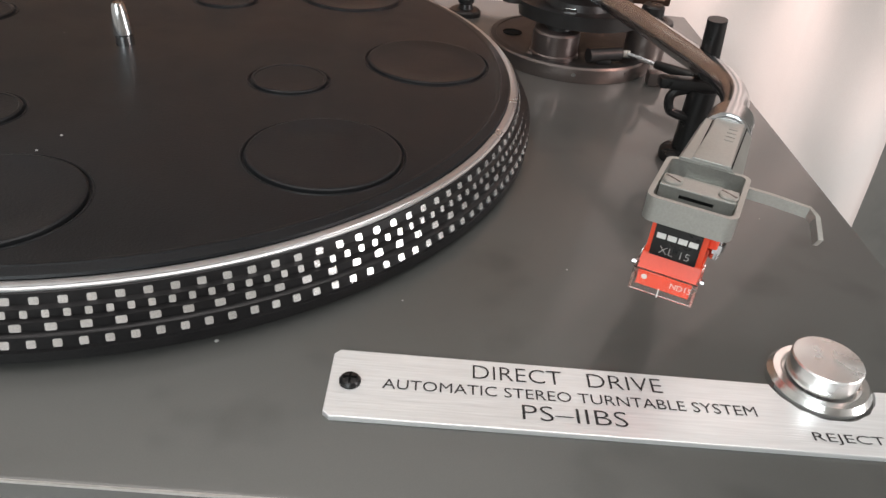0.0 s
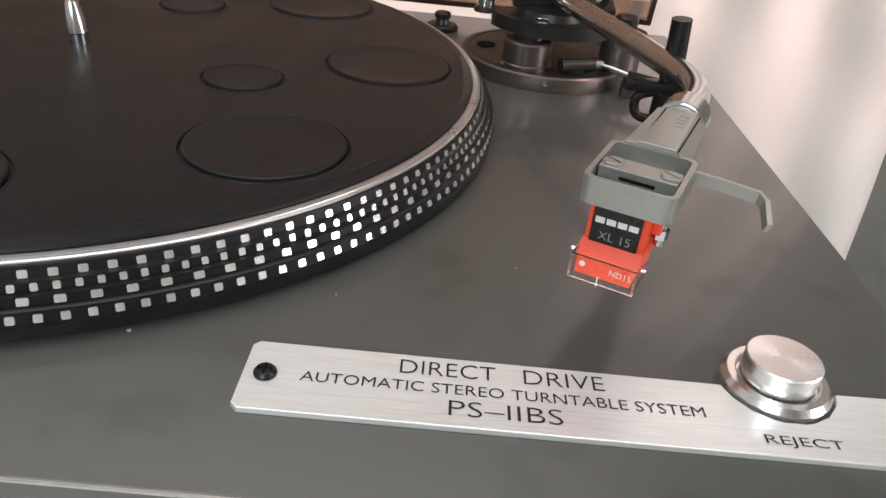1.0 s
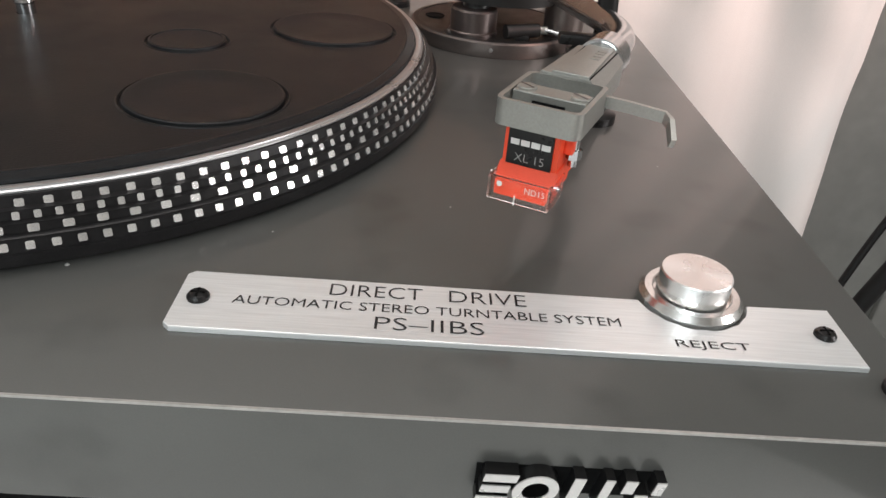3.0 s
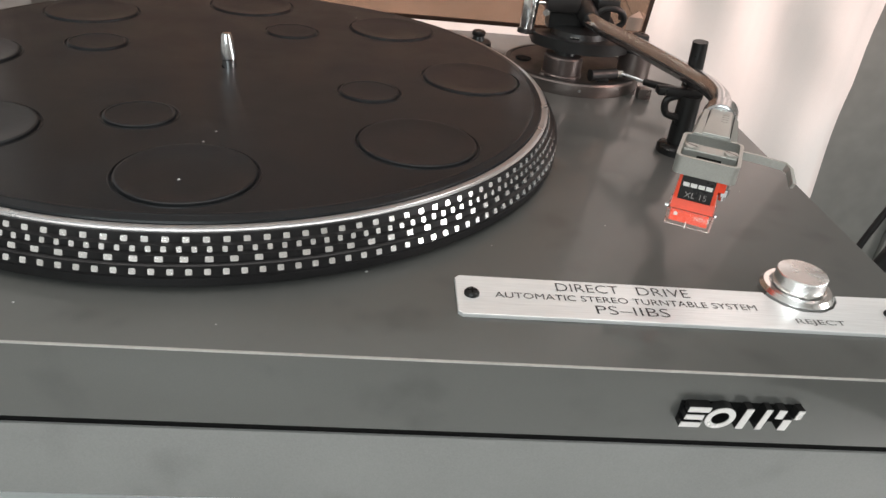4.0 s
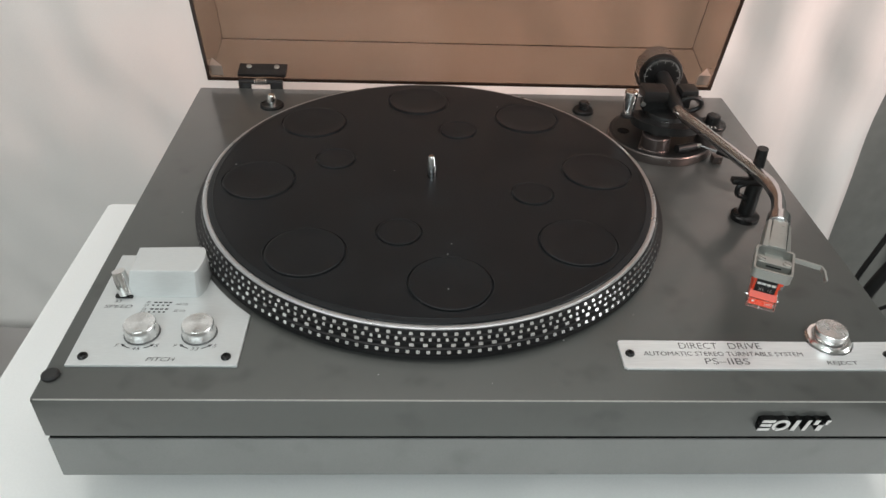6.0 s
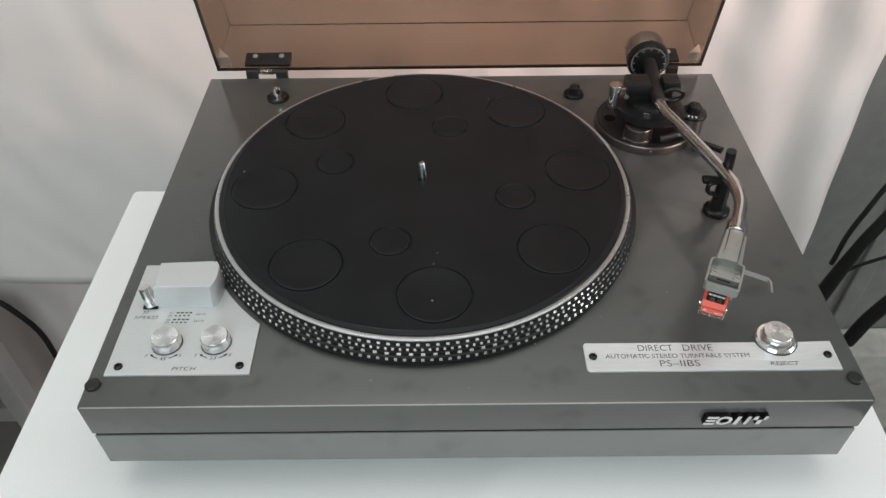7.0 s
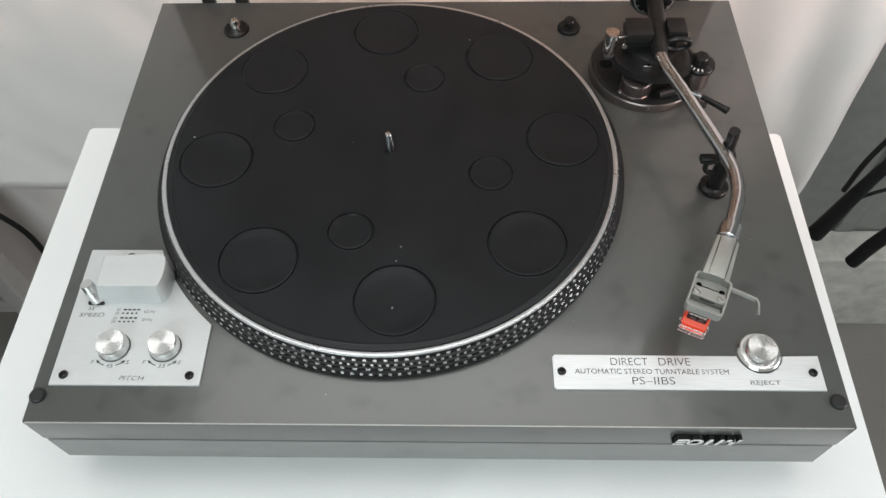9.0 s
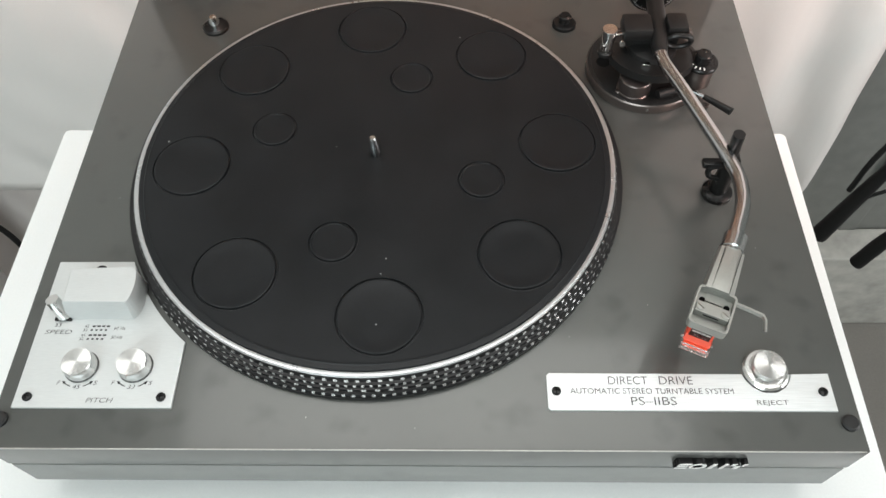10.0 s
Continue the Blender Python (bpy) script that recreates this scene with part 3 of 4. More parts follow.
def rear_fittings():
    hold = part("adapter_holder", lathe([(0, 0), (0.0102, 0), (0.0100, 0.0018), (0.0086, 0.0026), (0.0060, 0.0022), (0, 0.0022)], (-0.1349, 0.1450, 0), 40), BLACK, turntable, "black dish with a silver pin", smooth=True)
    part("pin", lathe([(0, 0.0022), (0.0042, 0.0022), (0.0040, 0.0070), (0.0026, 0.0105), (0, 0.0110)], (-0.1349, 0.1450, 0), 24), CHROME, hold, "silver pin", smooth=True)
    lock = part("transport_screw", lathe([(0, 0), (0.0092, 0), (0.0090, 0.0022), (0.0080, 0.0030), (0.0044, 0.0032), (0.0036, 0.0060), (0.0046, 0.0068), (0.0046, 0.0088), (0.0038, 0.0096), (0, 0.0098)], (0.1354, 0.1452, 0), 36), BLACK, turntable, "black knurled screw knob", smooth=True)


rear_fittings()


def hinge(x0, x1, root, lid_turn):
    low = part("hinge", joined(box(x0 + 0.002, x0 + 0.013, 0.1795, 0.1835, -0.022, 0.0055, 0.0006), box(x1 - 0.013, x1 - 0.002, 0.1795, 0.1835, -0.022, 0.0055, 0.0006),
                               rod((x0 + 0.002, 0.1835, 0.0045), (x1 - 0.002, 0.1835, 0.0045), 0.0022)), BLACK_SATIN, root, "black metal lid hinge", smooth=True)
    part("hinge_leaf", box(x0, x1, -0.0034, -0.0002, 0.000, 0.0165, 0.0006, lid_turn), BLACK_SATIN, low, smooth=True)
    for x in (x0 + 0.009, x1 - 0.009):
        m = lid_turn @ pose(x, -0.0034, 0.0115, 90, 0, 0)
        head = part("hinge_screw", lathe([(0, 0), (0.0026, 0), (0.0022, 0.0010), (0, 0.0012)], seg=16, m=m), ALU_CAST, low, smooth=True)
    part("spring", sweep([Vector(((x0 + x1) / 2 - 0.006 + 0.012 * i / 60, 0.1835 + 0.003 * math.cos(i * 0.63), 0.0045 + 0.003 * math.sin(i * 0.63))) for i in range(61)], 0.0004, 6), CHROME, low)


def lid():
    """The raised lid. Built about its hinge edge as when half turned: y runs away from the camera along the opened back wall's outer side."""
    lean = pose(0, 0.1885, 0.0030, 12, 0, 0)
    x0, x1, d, h, t = -0.1990, 0.2625, 0.066, 0.366, 0.003
    # in the lid's own frame: y into its depth, z up along its top panel
    root = part("lid", box(x0, x1, d - t, d, 0.0, h, 0.0, lean), SMOKED, turntable, "raised smoked brown acrylic dust cover")
    root.visible_shadow = False
    walls = [box(x0, x1, 0.0006, d - t, 0, t, 0, lean), box(x0, x1, 0.0006, d - t, h - t, h, 0, lean),
             box(x0, x0 + t, 0.0006, d - t, t, h - t, 0, lean), box(x1 - t, x1, 0.0006, d - t, t, h - t, 0, lean)]
    for bm, name in zip(walls, ("lid_back_wall", "lid_front_wall", "lid_side", "lid_side")):
        part(name, bm, SMOKED, root).visible_shadow = False
    rims = [box(x0, x1, -0.0004, 0.0006, 0, t, 0, lean), box(x0, x1, -0.0004, 0.0006, h - t, h, 0, lean),
            box(x0, x0 + t, -0.0004, 0.0006, t, h - t, 0, lean), box(x1 - t, x1, -0.0004, 0.0006, t, h - t, 0, lean)]
    for bm in rims:
        part("lid_rim", bm, SMOKED_EDGE, root, "dark polished edge")
    for x, s in ((x0 + t, 1), (x1 - t, -1)):
        bm = prism([(x, 0.004), (x + s * 0.011, 0.004), (x, 0.016)], t, t + 0.010, 0, lean)
        part("corner_block", bm, FROSTED, root, "small frosted corner block")
    flap = lean @ pose(0, 0.001, t + 0.0002, -90, 0, 0)
    hinge(-0.1720, -0.1290, turntable, flap)
    hinge(0.1930, 0.2400, turntable, flap)


lid()


def tonearm():
    cx, cy, az = 0.1890, 0.0940, 0.0400
    root = part("tonearm_base", lathe([(0, 0), (0.0415, 0), (0.0418, 0.0006), (0.0418, 0.0066), (0.0411, 0.0075), (0.0385, 0.0078), (0.0382, 0.0075), (0, 0.0075)], (cx, cy, 0), 96), [GUNMETAL, BLACK_SATIN], turntable, "round black tonearm base with a gunmetal edge", smooth=True)
    for f in root.data.polygons:
        f.material_index = 1 if f.center.z > 0.0072 else 0
    for x, y in ((0.2010, 0.0630), (0.1668, 0.0668)):
        screw(x, y, 0.0075, 0.0024, GUNMETAL, root)
    part("finger_recess", lathe([(0, 0.0075), (0.0046, 0.0075), (0.0050, 0.0079), (0.0042, 0.0080), (0.0036, 0.0077), (0, 0.0077)], (0.1590, 0.0960, 0), 24), GAP, root)
    part("set_screw", rod((0.1858, 0.0518, 0.0040), (0.1858, 0.0530, 0.0040), 0.0010, 10), CHROME, root)
    post = part("tonearm_post", lathe([(0, 0.0075), (0.0118, 0.0075), (0.0118, 0.0090), (0.0112, 0.0096), (0.0112, 0.0188), (0.0106, 0.0195), (0, 0.0195)], (0.1775, 0.0692, 0), 48), POST, turntable, "gunmetal pivot post", smooth=True)
    part("post_collar", lathe([(0, 0.0194), (0.0066, 0.0194), (0.0060, 0.0226), (0, 0.0226)], (0.1785, 0.0720, 0), 32), BLACK, post, smooth=True)
    # lift cylinder that lies on the base, with its chrome pin
    lift_rod = part("lift_cylinder", joined(rod((0.1925, 0.0600, 0.0112), (0.2085, 0.0653, 0.0116), 0.0034, 24), box(0.1970, 0.2040, 0.0595, 0.0655, 0.0074, 0.0100, 0.0008)), BLACK_SATIN, turntable, "small black cylinder lying on the tonearm base", smooth=True)
    part("pin", rod((0.2075, 0.0650, 0.0116), (0.2130, 0.0655, 0.0118), 0.0019, 16), ALU_CAST, lift_rod, "metal pin", smooth=True)
    # swivel plate with a curved front
    front = [(0.190 + 0.0335 * math.cos(radians(a)), 0.0930 + 0.0335 * math.sin(radians(a))) for a in range(-156, -38, 6)]
    inner = [(0.190 + 0.0308 * math.cos(radians(a)), 0.0930 + 0.0308 * math.sin(radians(a))) for a in range(-156, -38, 6)]
    plate = part("swivel_plate", prism(front + [(0.2160, 0.0820), (0.2140, 0.1000), (0.1600, 0.0960)], 0.0222, 0.0268, 0.0008), BLACK_SATIN, turntable, "black swivel plate with a curved raised lip", smooth=True)
    part("swivel_lip", prism(front + inner[::-1], 0.0268, 0.0286, 0.0005), BLACK_SATIN, plate, smooth=True)
    part("swivel_hub", lathe([(0, 0.0268), (0.0175, 0.0268), (0.0165, 0.0300), (0.0120, 0.0316), (0, 0.0318)], (0.1890, 0.0900, 0), 40), BLACK_SATIN, plate, smooth=True)
    part("chrome_tab", prism([(0.1795, 0.0705), (0.1850, 0.0700), (0.1848, 0.0735)], 0.0268, 0.0292, 0.0002), CHROME, plate)
    post = part("cue_post", lathe([(0, 0.0280), (0.0040, 0.0280), (0.0042, 0.0310), (0.0052, 0.0470), (0.0049, 0.0479), (0, 0.0481)], (0.1562, 0.0850, 0), 32), CHROME, turntable, "polished cue lift post", smooth=True)
    part("post_foot", lathe([(0, 0.0266), (0.0056, 0.0266), (0.0052, 0.0285), (0.0040, 0.0292), (0, 0.0292)], (0.1562, 0.0850, 0), 24), BLACK_SATIN, post, "black foot", smooth=True)
    part("pin", rod((0.1600, 0.0835, 0.0440), (0.1680, 0.0850, 0.0440), 0.0009, 10), CHROME, post)
    # yoke
    loop = sweep([Vector((0.2040 + 0.0085 * math.cos(a), 0.0830 - 0.0015 * math.sin(a), 0.0385 + 0.0062 * math.sin(a))) for a in np.linspace(0, 2 * math.pi, 33)], 0.0018, 10)
    yoke = part("yoke", joined(box(0.1655, 0.1855, 0.0815, 0.1000, 0.0395, 0.0490, 0.0026), box(0.1955, 0.2095, 0.0840, 0.1000, 0.0430, 0.0490, 0.0022), loop, box(0.1690, 0.2060, 0.0880, 0.1010, 0.0285, 0.0420, 0.0020)), BLACK_SATIN, turntable, "black bearing yoke with an open loop", smooth=True)
    part("bearing_screw", rod((0.1650, 0.0782, 0.0400), (0.1650, 0.0800, 0.0400), 0.0020, 16), CHROME, yoke)
    part("bearing_screw", rod((0.2110, 0.0890, 0.0400), (0.2130, 0.0890, 0.0400), 0.0030, 16), GUNMETAL, yoke)
    # anti-skating dial
    dial = part("anti_skating_dial", lathe([(0, 0.0), (0.0098, 0.0), (0.0098, 0.0156), (0, 0.0156)], (0.2225, 0.0775, 0.0075), 40), GUNMETAL, turntable, "small anti-skating dial with a gunmetal drum", smooth=True)
    part("dial_cap", lathe([(0, 0.0232), (0.0112, 0.0232), (0.0112, 0.0250), (0.0106, 0.0258), (0.0056, 0.0260), (0.0054, 0.0318), (0.0046, 0.0326), (0, 0.0328)], (0.2225, 0.0775, 0), 36), BLACK, dial, "black knurled cap", smooth=True)
    for a in range(170, 271, 20):
        m = pose(0.2225, 0.0775, 0.0259, 0, 0, a)
        part("tick", box(0.0072, 0.0098, -0.0005, 0.0004, 0, 0.0001, 0, m), WHITE_INK, dial)
    # cueing lever
    part("cue_bracket", box(0.2225, 0.2300, 0.0570, 0.0640, 0.0, 0.0062, 0.0008), GUNMETAL, turntable, "small gunmetal bracket at the base's edge", smooth=True)
    lever = part("cue_lever", sweep(spline([(0.2090, 0.0655, 0.0124), (0.2160, 0.0630, 0.0116), (0.2255, 0.0580, 0.0102)], 5), 0.0011, 10), TUBE, turntable, "thin lever with a black grip", smooth=True)
    part("grip", rod((0.2246, 0.0588, 0.0103), (0.2405, 0.0440, 0.0108), 0.0020, 16, 0.0029), BLACK, lever, "black grip", smooth=True)
    # black rear section, counterweight
    arm = part("tonearm", sweep(spline([(0.1893, 0.0720, az), (0.1912, 0.0590, az), (0.1990, 0.0360, az), (0.2090, 0.0045, az), (0.2183, -0.0270, az), (0.2200, -0.0400, az + 0.0003), (0.2180, -0.0560, az + 0.001), (0.2110, -0.0740, az + 0.002), (0.2055, -0.0865, az + 0.003)], 8), 0.0043, 20), TUBE, turntable, "curved brushed steel arm tube", smooth=True)
    part("arm_sleeve", sweep([Vector((0.1940, 0.1340, az)), Vector((0.1915, 0.0960, az)), Vector((0.1896, 0.0760, az)), Vector((0.1894, 0.0690, az))], 0.005, 20, [0.0060, 0.0062, 0.0056, 0.0046]), BLACK_SATIN, arm, "black sleeve", smooth=True)
    back = Vector((0.05, 1, 0)).normalized().to_track_quat("Z", "Y").to_matrix().to_4x4()
    m = Matrix.Translation((0.1936, 0.1300, az)) @ back
    weight = part("counterweight", lathe([(0, 0.0075), (0.0166, 0.0075), (0.0170, 0.0085), (0.0170, 0.0265), (0.0158, 0.0278), (0, 0.0278)], seg=64, m=m), WEIGHT, arm, "dull metal counterweight", smooth=True)
    part("tracking_dial", lathe([(0, 0.0005), (0.0110, 0.0), (0.0164, 0.0018), (0.0178, 0.0042), (0.0178, 0.0074), (0, 0.0074)], seg=64, m=m), BLACK, arm, "black tracking force dial", smooth=True)
    for n in range(60):
        a = 6 * n
        tick = m @ pose(0, 0, 0, 0, 0, a) @ pose(0.0138, 0, 0.0008, 0, -18, 0)
        part("dial_tick", box(0.0 if n % 5 else -0.0018, 0.0014, -0.00013, 0.00013, -0.0004, 0.0001, 0, tick), DIM_PRINT, arm)
    # headshell, built along its own x (towards the cartridge) and laid on the arm's end
    d = Vector((-0.425, -0.905, 0)).normalized()
    side = Vector((-d.y, d.x, 0))  # away from the platter
    m = Matrix(((d.x, side.x, 0, 0.2062), (d.y, side.y, 0, -0.0852), (0, 0, 1, az + 0.003), (0, 0, 0, 1)))
    collar = part("collar", lathe([(0, 0), (0.0062, 0), (0.0067, 0.0005), (0.0067, 0.0104), (0.0063, 0.0108), (0.0058, 0.0109), (0.0058, 0.0122), (0, 0.0122)], seg=32, m=m @ pose(-0.0058, 0, 0, 0, 90, 0)), TUBE, arm, "locking collar", smooth=True)
    neck = prism([(0.006, -0.0071), (0.0355, -0.0083), (0.0355, 0.0083), (0.006, 0.0071)], -0.0046, 0.0018, 0.0, m)
    slope = prism([(0.006, -0.0071), (0.0355, -0.0083), (0.0355, 0.0083), (0.006, 0.0071)], 0.0018, 0.0044, 0.0002, m, shrink=[(0.0064, -0.0060), (0.0355, -0.0072), (0.0355, 0.0052), (0.0064, 0.0044)])
    rib = prism([(0.006, -0.0034), (0.0355, -0.0044), (0.0355, 0.0050), (0.006, 0.0042)], 0.0044, 0.0051, 0.0003, m)
    x0, x1, w, t = 0.0345, 0.0588, 0.0103, 0.0012
    zt, zb = 0.0036, -0.0026
    outer, inner = rounded_rect(x0, x1, -w, w, 0.0026, 5), rounded_rect(x0 + t, x1 - t, -w + t, w - t, 0.0016, 5)
    bm = bmesh.new()
    loops = [[bm.verts.new((x, y, z)) for x, y in line] for line, z in ((outer, zb), (outer, zt), (inner, zt), (inner, zb))]
    n = len(outer)
    for a, b in zip(loops, loops[1:] + loops[:1]):
        for i in range(n):
            bm.faces.new((a[i], a[(i + 1) % n], b[(i + 1) % n], b[i]))
    bm.transform(m)
    floor_plate = box(x0 + 0.001, x1 - 0.001, -w + 0.001, w - 0.001, zb, zb + 0.0012, 0, m)
    tongue = box(x0 + 0.0010, x0 + 0.0065, -0.0048, 0.0048, zb + 0.001, zb + 0.0022, 0, m)
    part("headshell", joined(neck, slope, rib, bm, floor_plate, tongue), ALU_CAST, arm, "grey cast aluminium headshell", smooth=True)
    part("seam", joined(box(0.0072, 0.0350, -0.0042, -0.0038, 0.0043, 0.00452, 0, m), box(0.0072, 0.0350, 0.0050, 0.0053, 0.0043, 0.00450, 0, m)), GAP, arm)
    # four short raised bars where the maker's name is moulded
    for k in range(4):
        part("raised_bar", box(0.0105 + 0.0026 * k, 0.0125 + 0.0026 * k, 0.0008, 0.0032, 0.0050, 0.0053, 0, m), ALU_CAST, arm)
    part("mounting_bar", joined(box(0.0446, 0.0510, -0.0088, 0.0088, zb + 0.0012, zt, 0.0003, m), box(0.0440, 0.0452, -0.0040, 0.0044, zt - 0.0024, zt - 0.0006, 0.0003, m)), ALU_CAST, arm, "flat mounting bar")
    for y in (-0.0063, 0.0067):
        part("mounting_screw", lathe([(0, 0), (0.0024, 0), (0.0024, 0.0005), (0.0021, 0.0008), (0, 0.0009)], seg=24, m=m @ pose(0.0480, y, zt - 0.0002)), ALU_CAST, arm, smooth=True)
        part("screw_slot", box(-0.0021, 0.0021, -0.00022, 0.00022, 0.0006, 0.00094, 0, m @ pose(0.0480, y, zt - 0.0002, 0, 0, 62)), GUNMETAL, arm)
        part("slot_hole", prism([(0.0405 + 0.0016 * math.cos(radians(a)) + 0.0008 * (math.cos(radians(a)) > 0), y + 0.0016 * math.sin(radians(a))) for a in range(0, 360, 20)], zb + 0.0011, zb + 0.0014, 0, m), GAP, arm)
        part("slot_hole", prism([(0.0556 + 0.0011 * math.cos(radians(a)), y + 0.0014 * math.sin(radians(a))) for a in range(0, 360, 20)], zb + 0.0011, zb + 0.0014, 0, m), GAP, arm)
    part("front_slot", box(0.0506, 0.0513, -0.0038, 0.0042, zt - 0.0024, zt - 0.0017, 0, m), GAP, arm)
    lift = [m @ Vector(q) for q in ((0.0372, 0.0096, 0.0006), (0.0374, 0.0160, 0.0006), (0.0378, 0.0246, 0.0002), (0.0394, 0.0264, -0.0004), (0.0442, 0.0284, -0.0034))]
    bm = bmesh.new()
    rings = []
    for i, q in enumerate(lift):
        along = (lift[min(i + 1, 4)] - lift[max(i - 1, 0)]).normalized()
        across = along.cross(Vector((0, 0, 1))).normalized()
        up = across.cross(along)
        rings.append([bm.verts.new(q + across * a * 0.0006 + up * b * 0.0014) for a, b in ((-1, -1), (1, -1), (1, 1), (-1, 1))])
    for a, b in zip(rings, rings[1:]):
        for k in range(4):
            bm.faces.new((a[k], a[(k + 1) % 4], b[(k + 1) % 4], b[k]))
    bm.faces.new(rings[0][::-1])
    bm.faces.new(rings[-1])
    part("finger_lift", bm, ALU_CAST, arm, "thin bent finger lift")
    # cartridge: red body, black label, clear stylus guard
    hb = zb - 0.0001
    body = prism([(0.0425, -0.0072), (0.0570, -0.0072), (0.0570, 0.0060), (0.0425, 0.0060)], hb - 0.0090, hb, 0.0, m)
    foot = prism([(0.0425, -0.0078), (0.0596, -0.0078), (0.0596, 0.0066), (0.0425, 0.0066)], hb - 0.0122, hb - 0.0088, 0.0003, m, shrink=[(0.0425, -0.0076), (0.0572, -0.0076), (0.0572, 0.0064), (0.0425, 0.0064)])
    ear = box(0.0455, 0.0530, 0.0058, 0.0082, hb - 0.0058, hb - 0.0006, 0.0006, m)
    part("cartridge", joined(body, foot, ear), RED, arm, "red plastic cartridge body")
    face = m @ pose(0.0570, -0.0006, hb - 0.0048, 90, 0, 90)
    part("cartridge_label", box(-0.0056, 0.0053, -0.0042, 0.0046, 0.0, 0.0006, 0, face), BLACK, arm, "black label with pale print")
    # the maker's name as one pale bar row, then the type number
    for k in range(4):
        part("label_bar", box(-0.0049 + 0.0025 * k, -0.0028 + 0.0025 * k, 0.0007, 0.0021, 0.0006, 0.0007, 0, face), SILVER, arm)
    lettering("XL 15", -0.0036, 0.0036, -0.0032, -0.0012, 0.0008, DIM_PRINT, arm, m=face, thin=0.01)
    g0, g1 = hb - 0.0166, hb - 0.0106
    guard = joined(box(0.0620, 0.0628, -0.0082, 0.0070, g0, g1, 0.0002, m), box(0.0520, 0.0619, -0.0082, -0.0075, g0, g1, 0.0002, m), box(0.0520, 0.0619, 0.0063, 0.0070, g0, g1, 0.0002, m))
    ob = part("stylus_guard", guard, CLEAR, arm, "clear plastic stylus guard")
    ob.visible_shadow = False
    part("stylus_holder", prism([(0.0430, -0.0070), (0.0608, -0.0070), (0.0608, 0.0056), (0.0430, 0.0056)], hb - 0.0158, hb - 0.0121, 0, m), RED, arm)
    face = m @ pose(0.0629, 0, hb - 0.0136, 90, 0, 90)
    lettering("ND15", 0.0010, 0.0058, 0.0004, 0.0019, 0.0001, WHITE_INK, arm, m=face)
    part("guard_dot", lathe([(0, 0), (0.0007, 0), (0, 0.0001)], seg=14, m=face @ pose(-0.0052, 0.0014, 0.0001)), WHITE_INK, arm)
    part("guard_mark", box(-0.00015, 0.00015, -0.0032, -0.0006, 0, 0.0001, 0, face @ pose(-0.0012, 0, 0.0001)), WHITE_INK, arm)
    for y, z in ((0.0070, hb - 0.0125), (-0.0086, hb - 0.0125)):
        part("terminal_pin", rod(m @ Vector((0.0575, y - 0.0008, z)), m @ Vector((0.0575, y + 0.0008, z)), 0.0007, 12), TUBE, arm)
    part("mounting_nut", joined(rod(m @ Vector((0.0500, 0.0078, hb - 0.0092)), m @ Vector((0.0500, 0.0078, hb)), 0.0012, 12), rod(m @ Vector((0.0500, 0.0078, hb - 0.0074)), m @ Vector((0.0500, 0.0078, hb - 0.0050)), 0.0019, 6)), TUBE, arm, smooth=True)


tonearm()


def arm_rest():
    x, y = 0.2215, -0.0175
    root = part("arm_rest", lathe([(0, 0), (0.0098, 0), (0.0098, 0.0030), (0.0085, 0.0042), (0.0056, 0.0048), (0.0052, 0.0290), (0, 0.0290)], (x, y, 0), 32), BLACK, turntable, "black plastic arm rest with a clip", smooth=True)
    part("clip", joined(sweep(spline([(x - 0.004, y - 0.002, 0.0180), (x - 0.0105, y - 0.001, 0.0200), (x - 0.0110, y, 0.0260), (x - 0.004, y, 0.0290)], 6), 0.0018, 10),
                        box(x - 0.0170, x + 0.0040, y - 0.0028, y + 0.0034, 0.0285, 0.0325, 0.0012)), BLACK, root, smooth=True)
    part("arm_rest_post", joined(rod((x + 0.0010, y + 0.0045, 0.0290), (x - 0.0010, y + 0.0030, 0.0540), 0.0040, 20, 0.0036), box(x - 0.0030, x + 0.0060, y - 0.001, y + 0.008, 0.0270, 0.0335, 0.001)), BLACK, root, smooth=True)


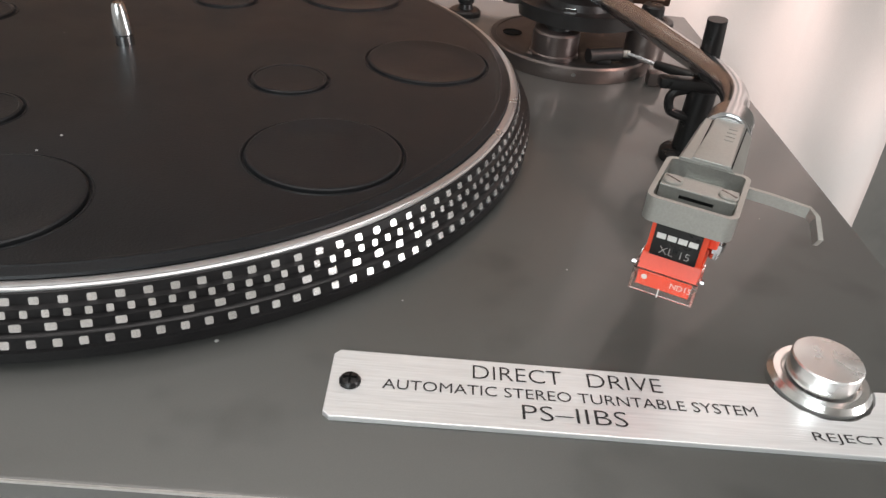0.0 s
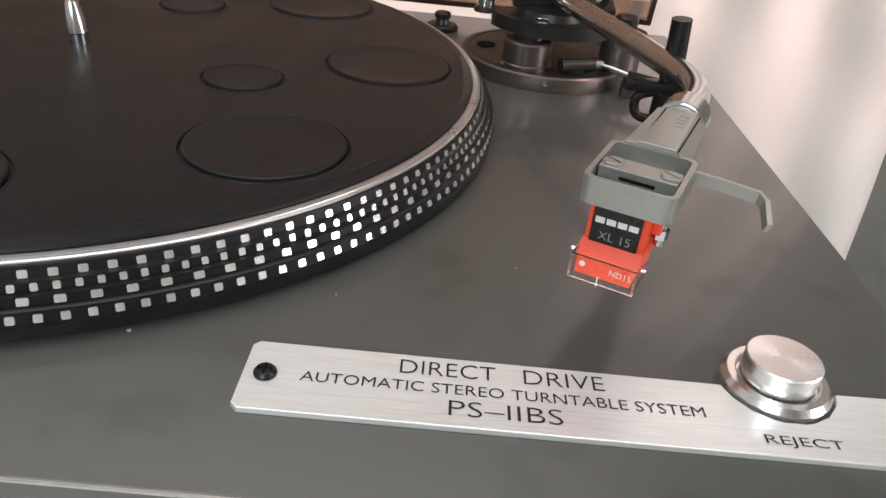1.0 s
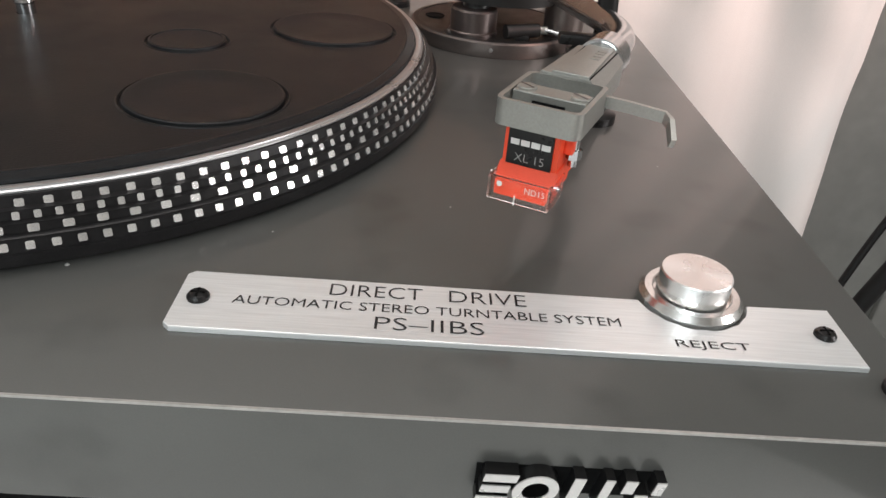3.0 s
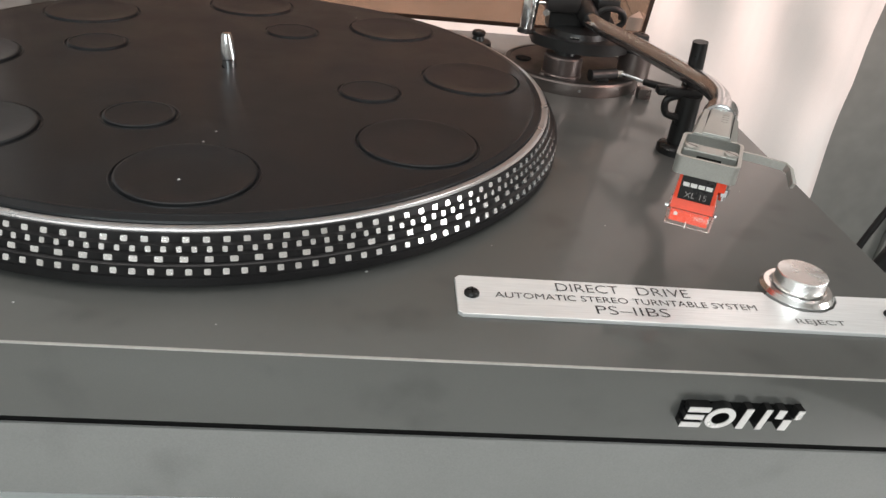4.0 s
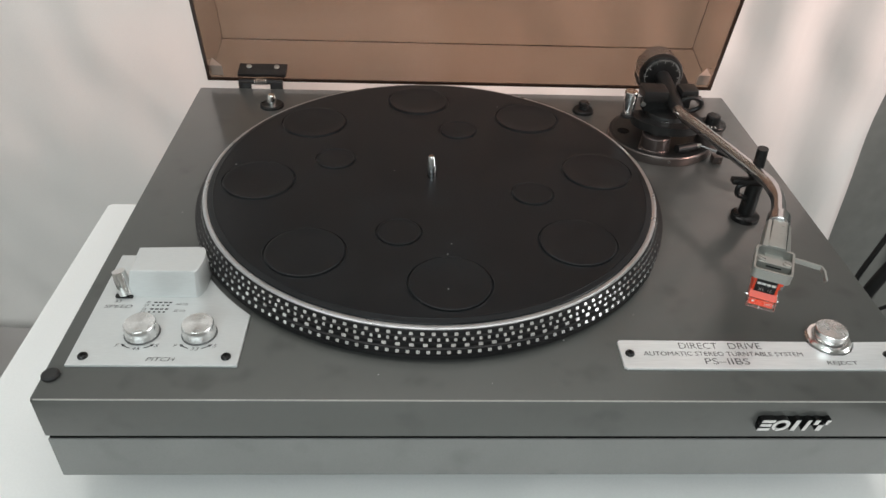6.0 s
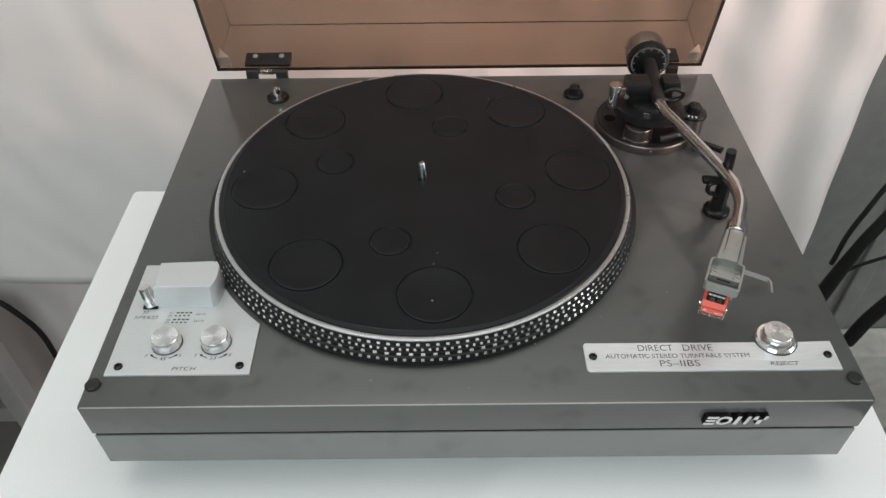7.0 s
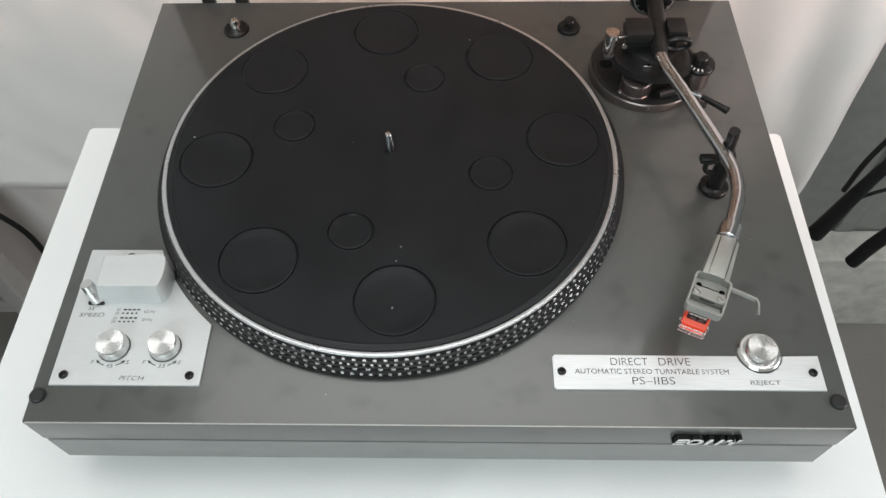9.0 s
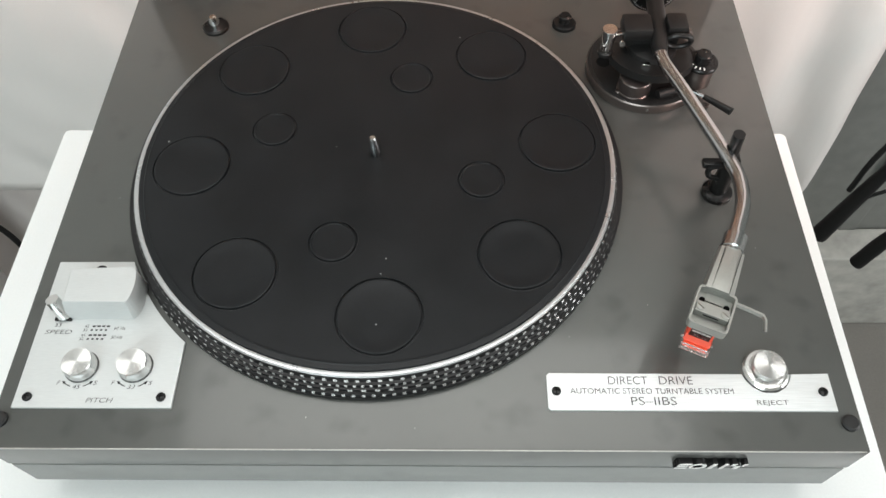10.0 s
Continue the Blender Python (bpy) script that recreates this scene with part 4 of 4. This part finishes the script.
arm_rest()


# ---- things beside the table ----


def cables():
    line = spline([(0.66, 0.20, 0.06), (0.56, 0.19, -0.10), (0.507, 0.18, -0.205), (0.493, 0.18, -0.262), (0.478, 0.18, -0.345)], 10)
    n = len(line)
    a = part("hanging_cable", sweep(line, 0.007, 12, [0.0070 + 0.0035 * max(0, i / n - 0.62) / 0.38 for i in range(n)]), CABLE, smooth=True)
    tagged(a, "thick black sleeved cable hanging beside the table", "cable")
    part("thin_cable", sweep(spline([(0.645, 0.205, 0.06), (0.540, 0.205, -0.09), (0.490, 0.19, -0.200), (0.480, 0.185, -0.265)], 10), 0.0030, 8), CABLE, a, smooth=True)
    part("tie_cable", sweep(spline([(0.495, 0.18, -0.275), (0.520, 0.18, -0.258), (0.560, 0.18, -0.243), (0.640, 0.18, -0.235)], 8), 0.0022, 8), CABLE, a, smooth=True)
    b = part("cable_plug", sweep(spline([(0.70, 0.18, -0.145), (0.61, 0.18, -0.262), (0.565, 0.18, -0.350), (0.550, 0.18, -0.408)], 10), 0.009, 12), CABLE, smooth=True)
    tagged(b, "black cable end with a thick plug sleeve", "cable")
    c = part("power_cable", sweep(spline([(-0.80, 0.30, -0.34), (-0.66, 0.285, -0.405), (-0.612, 0.28, -0.450), (-0.593, 0.28, -0.520), (-0.600, 0.27, -0.640), (-0.62, 0.2, -0.82)], 10), 0.0042, 10), CABLE, smooth=True)
    tagged(c, "thin black power cable hanging below the cloth", "cable")


cables()


def stool():
    root = thing("stool", "grey painted wooden stool beside the table", "stool")
    for x, y in ((-0.685, 0.27), (-0.685, -0.02), (-0.985, 0.27), (-0.985, -0.02)):
        part("leg", box(x - 0.017, x + 0.017, y - 0.017, y + 0.017, FLOOR_Z, -0.480, 0.003), WOOD_GREY, root)
    part("seat", box(-1.015, -0.665, -0.05, 0.30, -0.480, -0.455, 0.004), WOOD_GREY, root)
    part("rail", box(-0.968, -0.702, 0.258, 0.282, -0.700, -0.660, 0.003), WOOD_GREY, root)


stool()
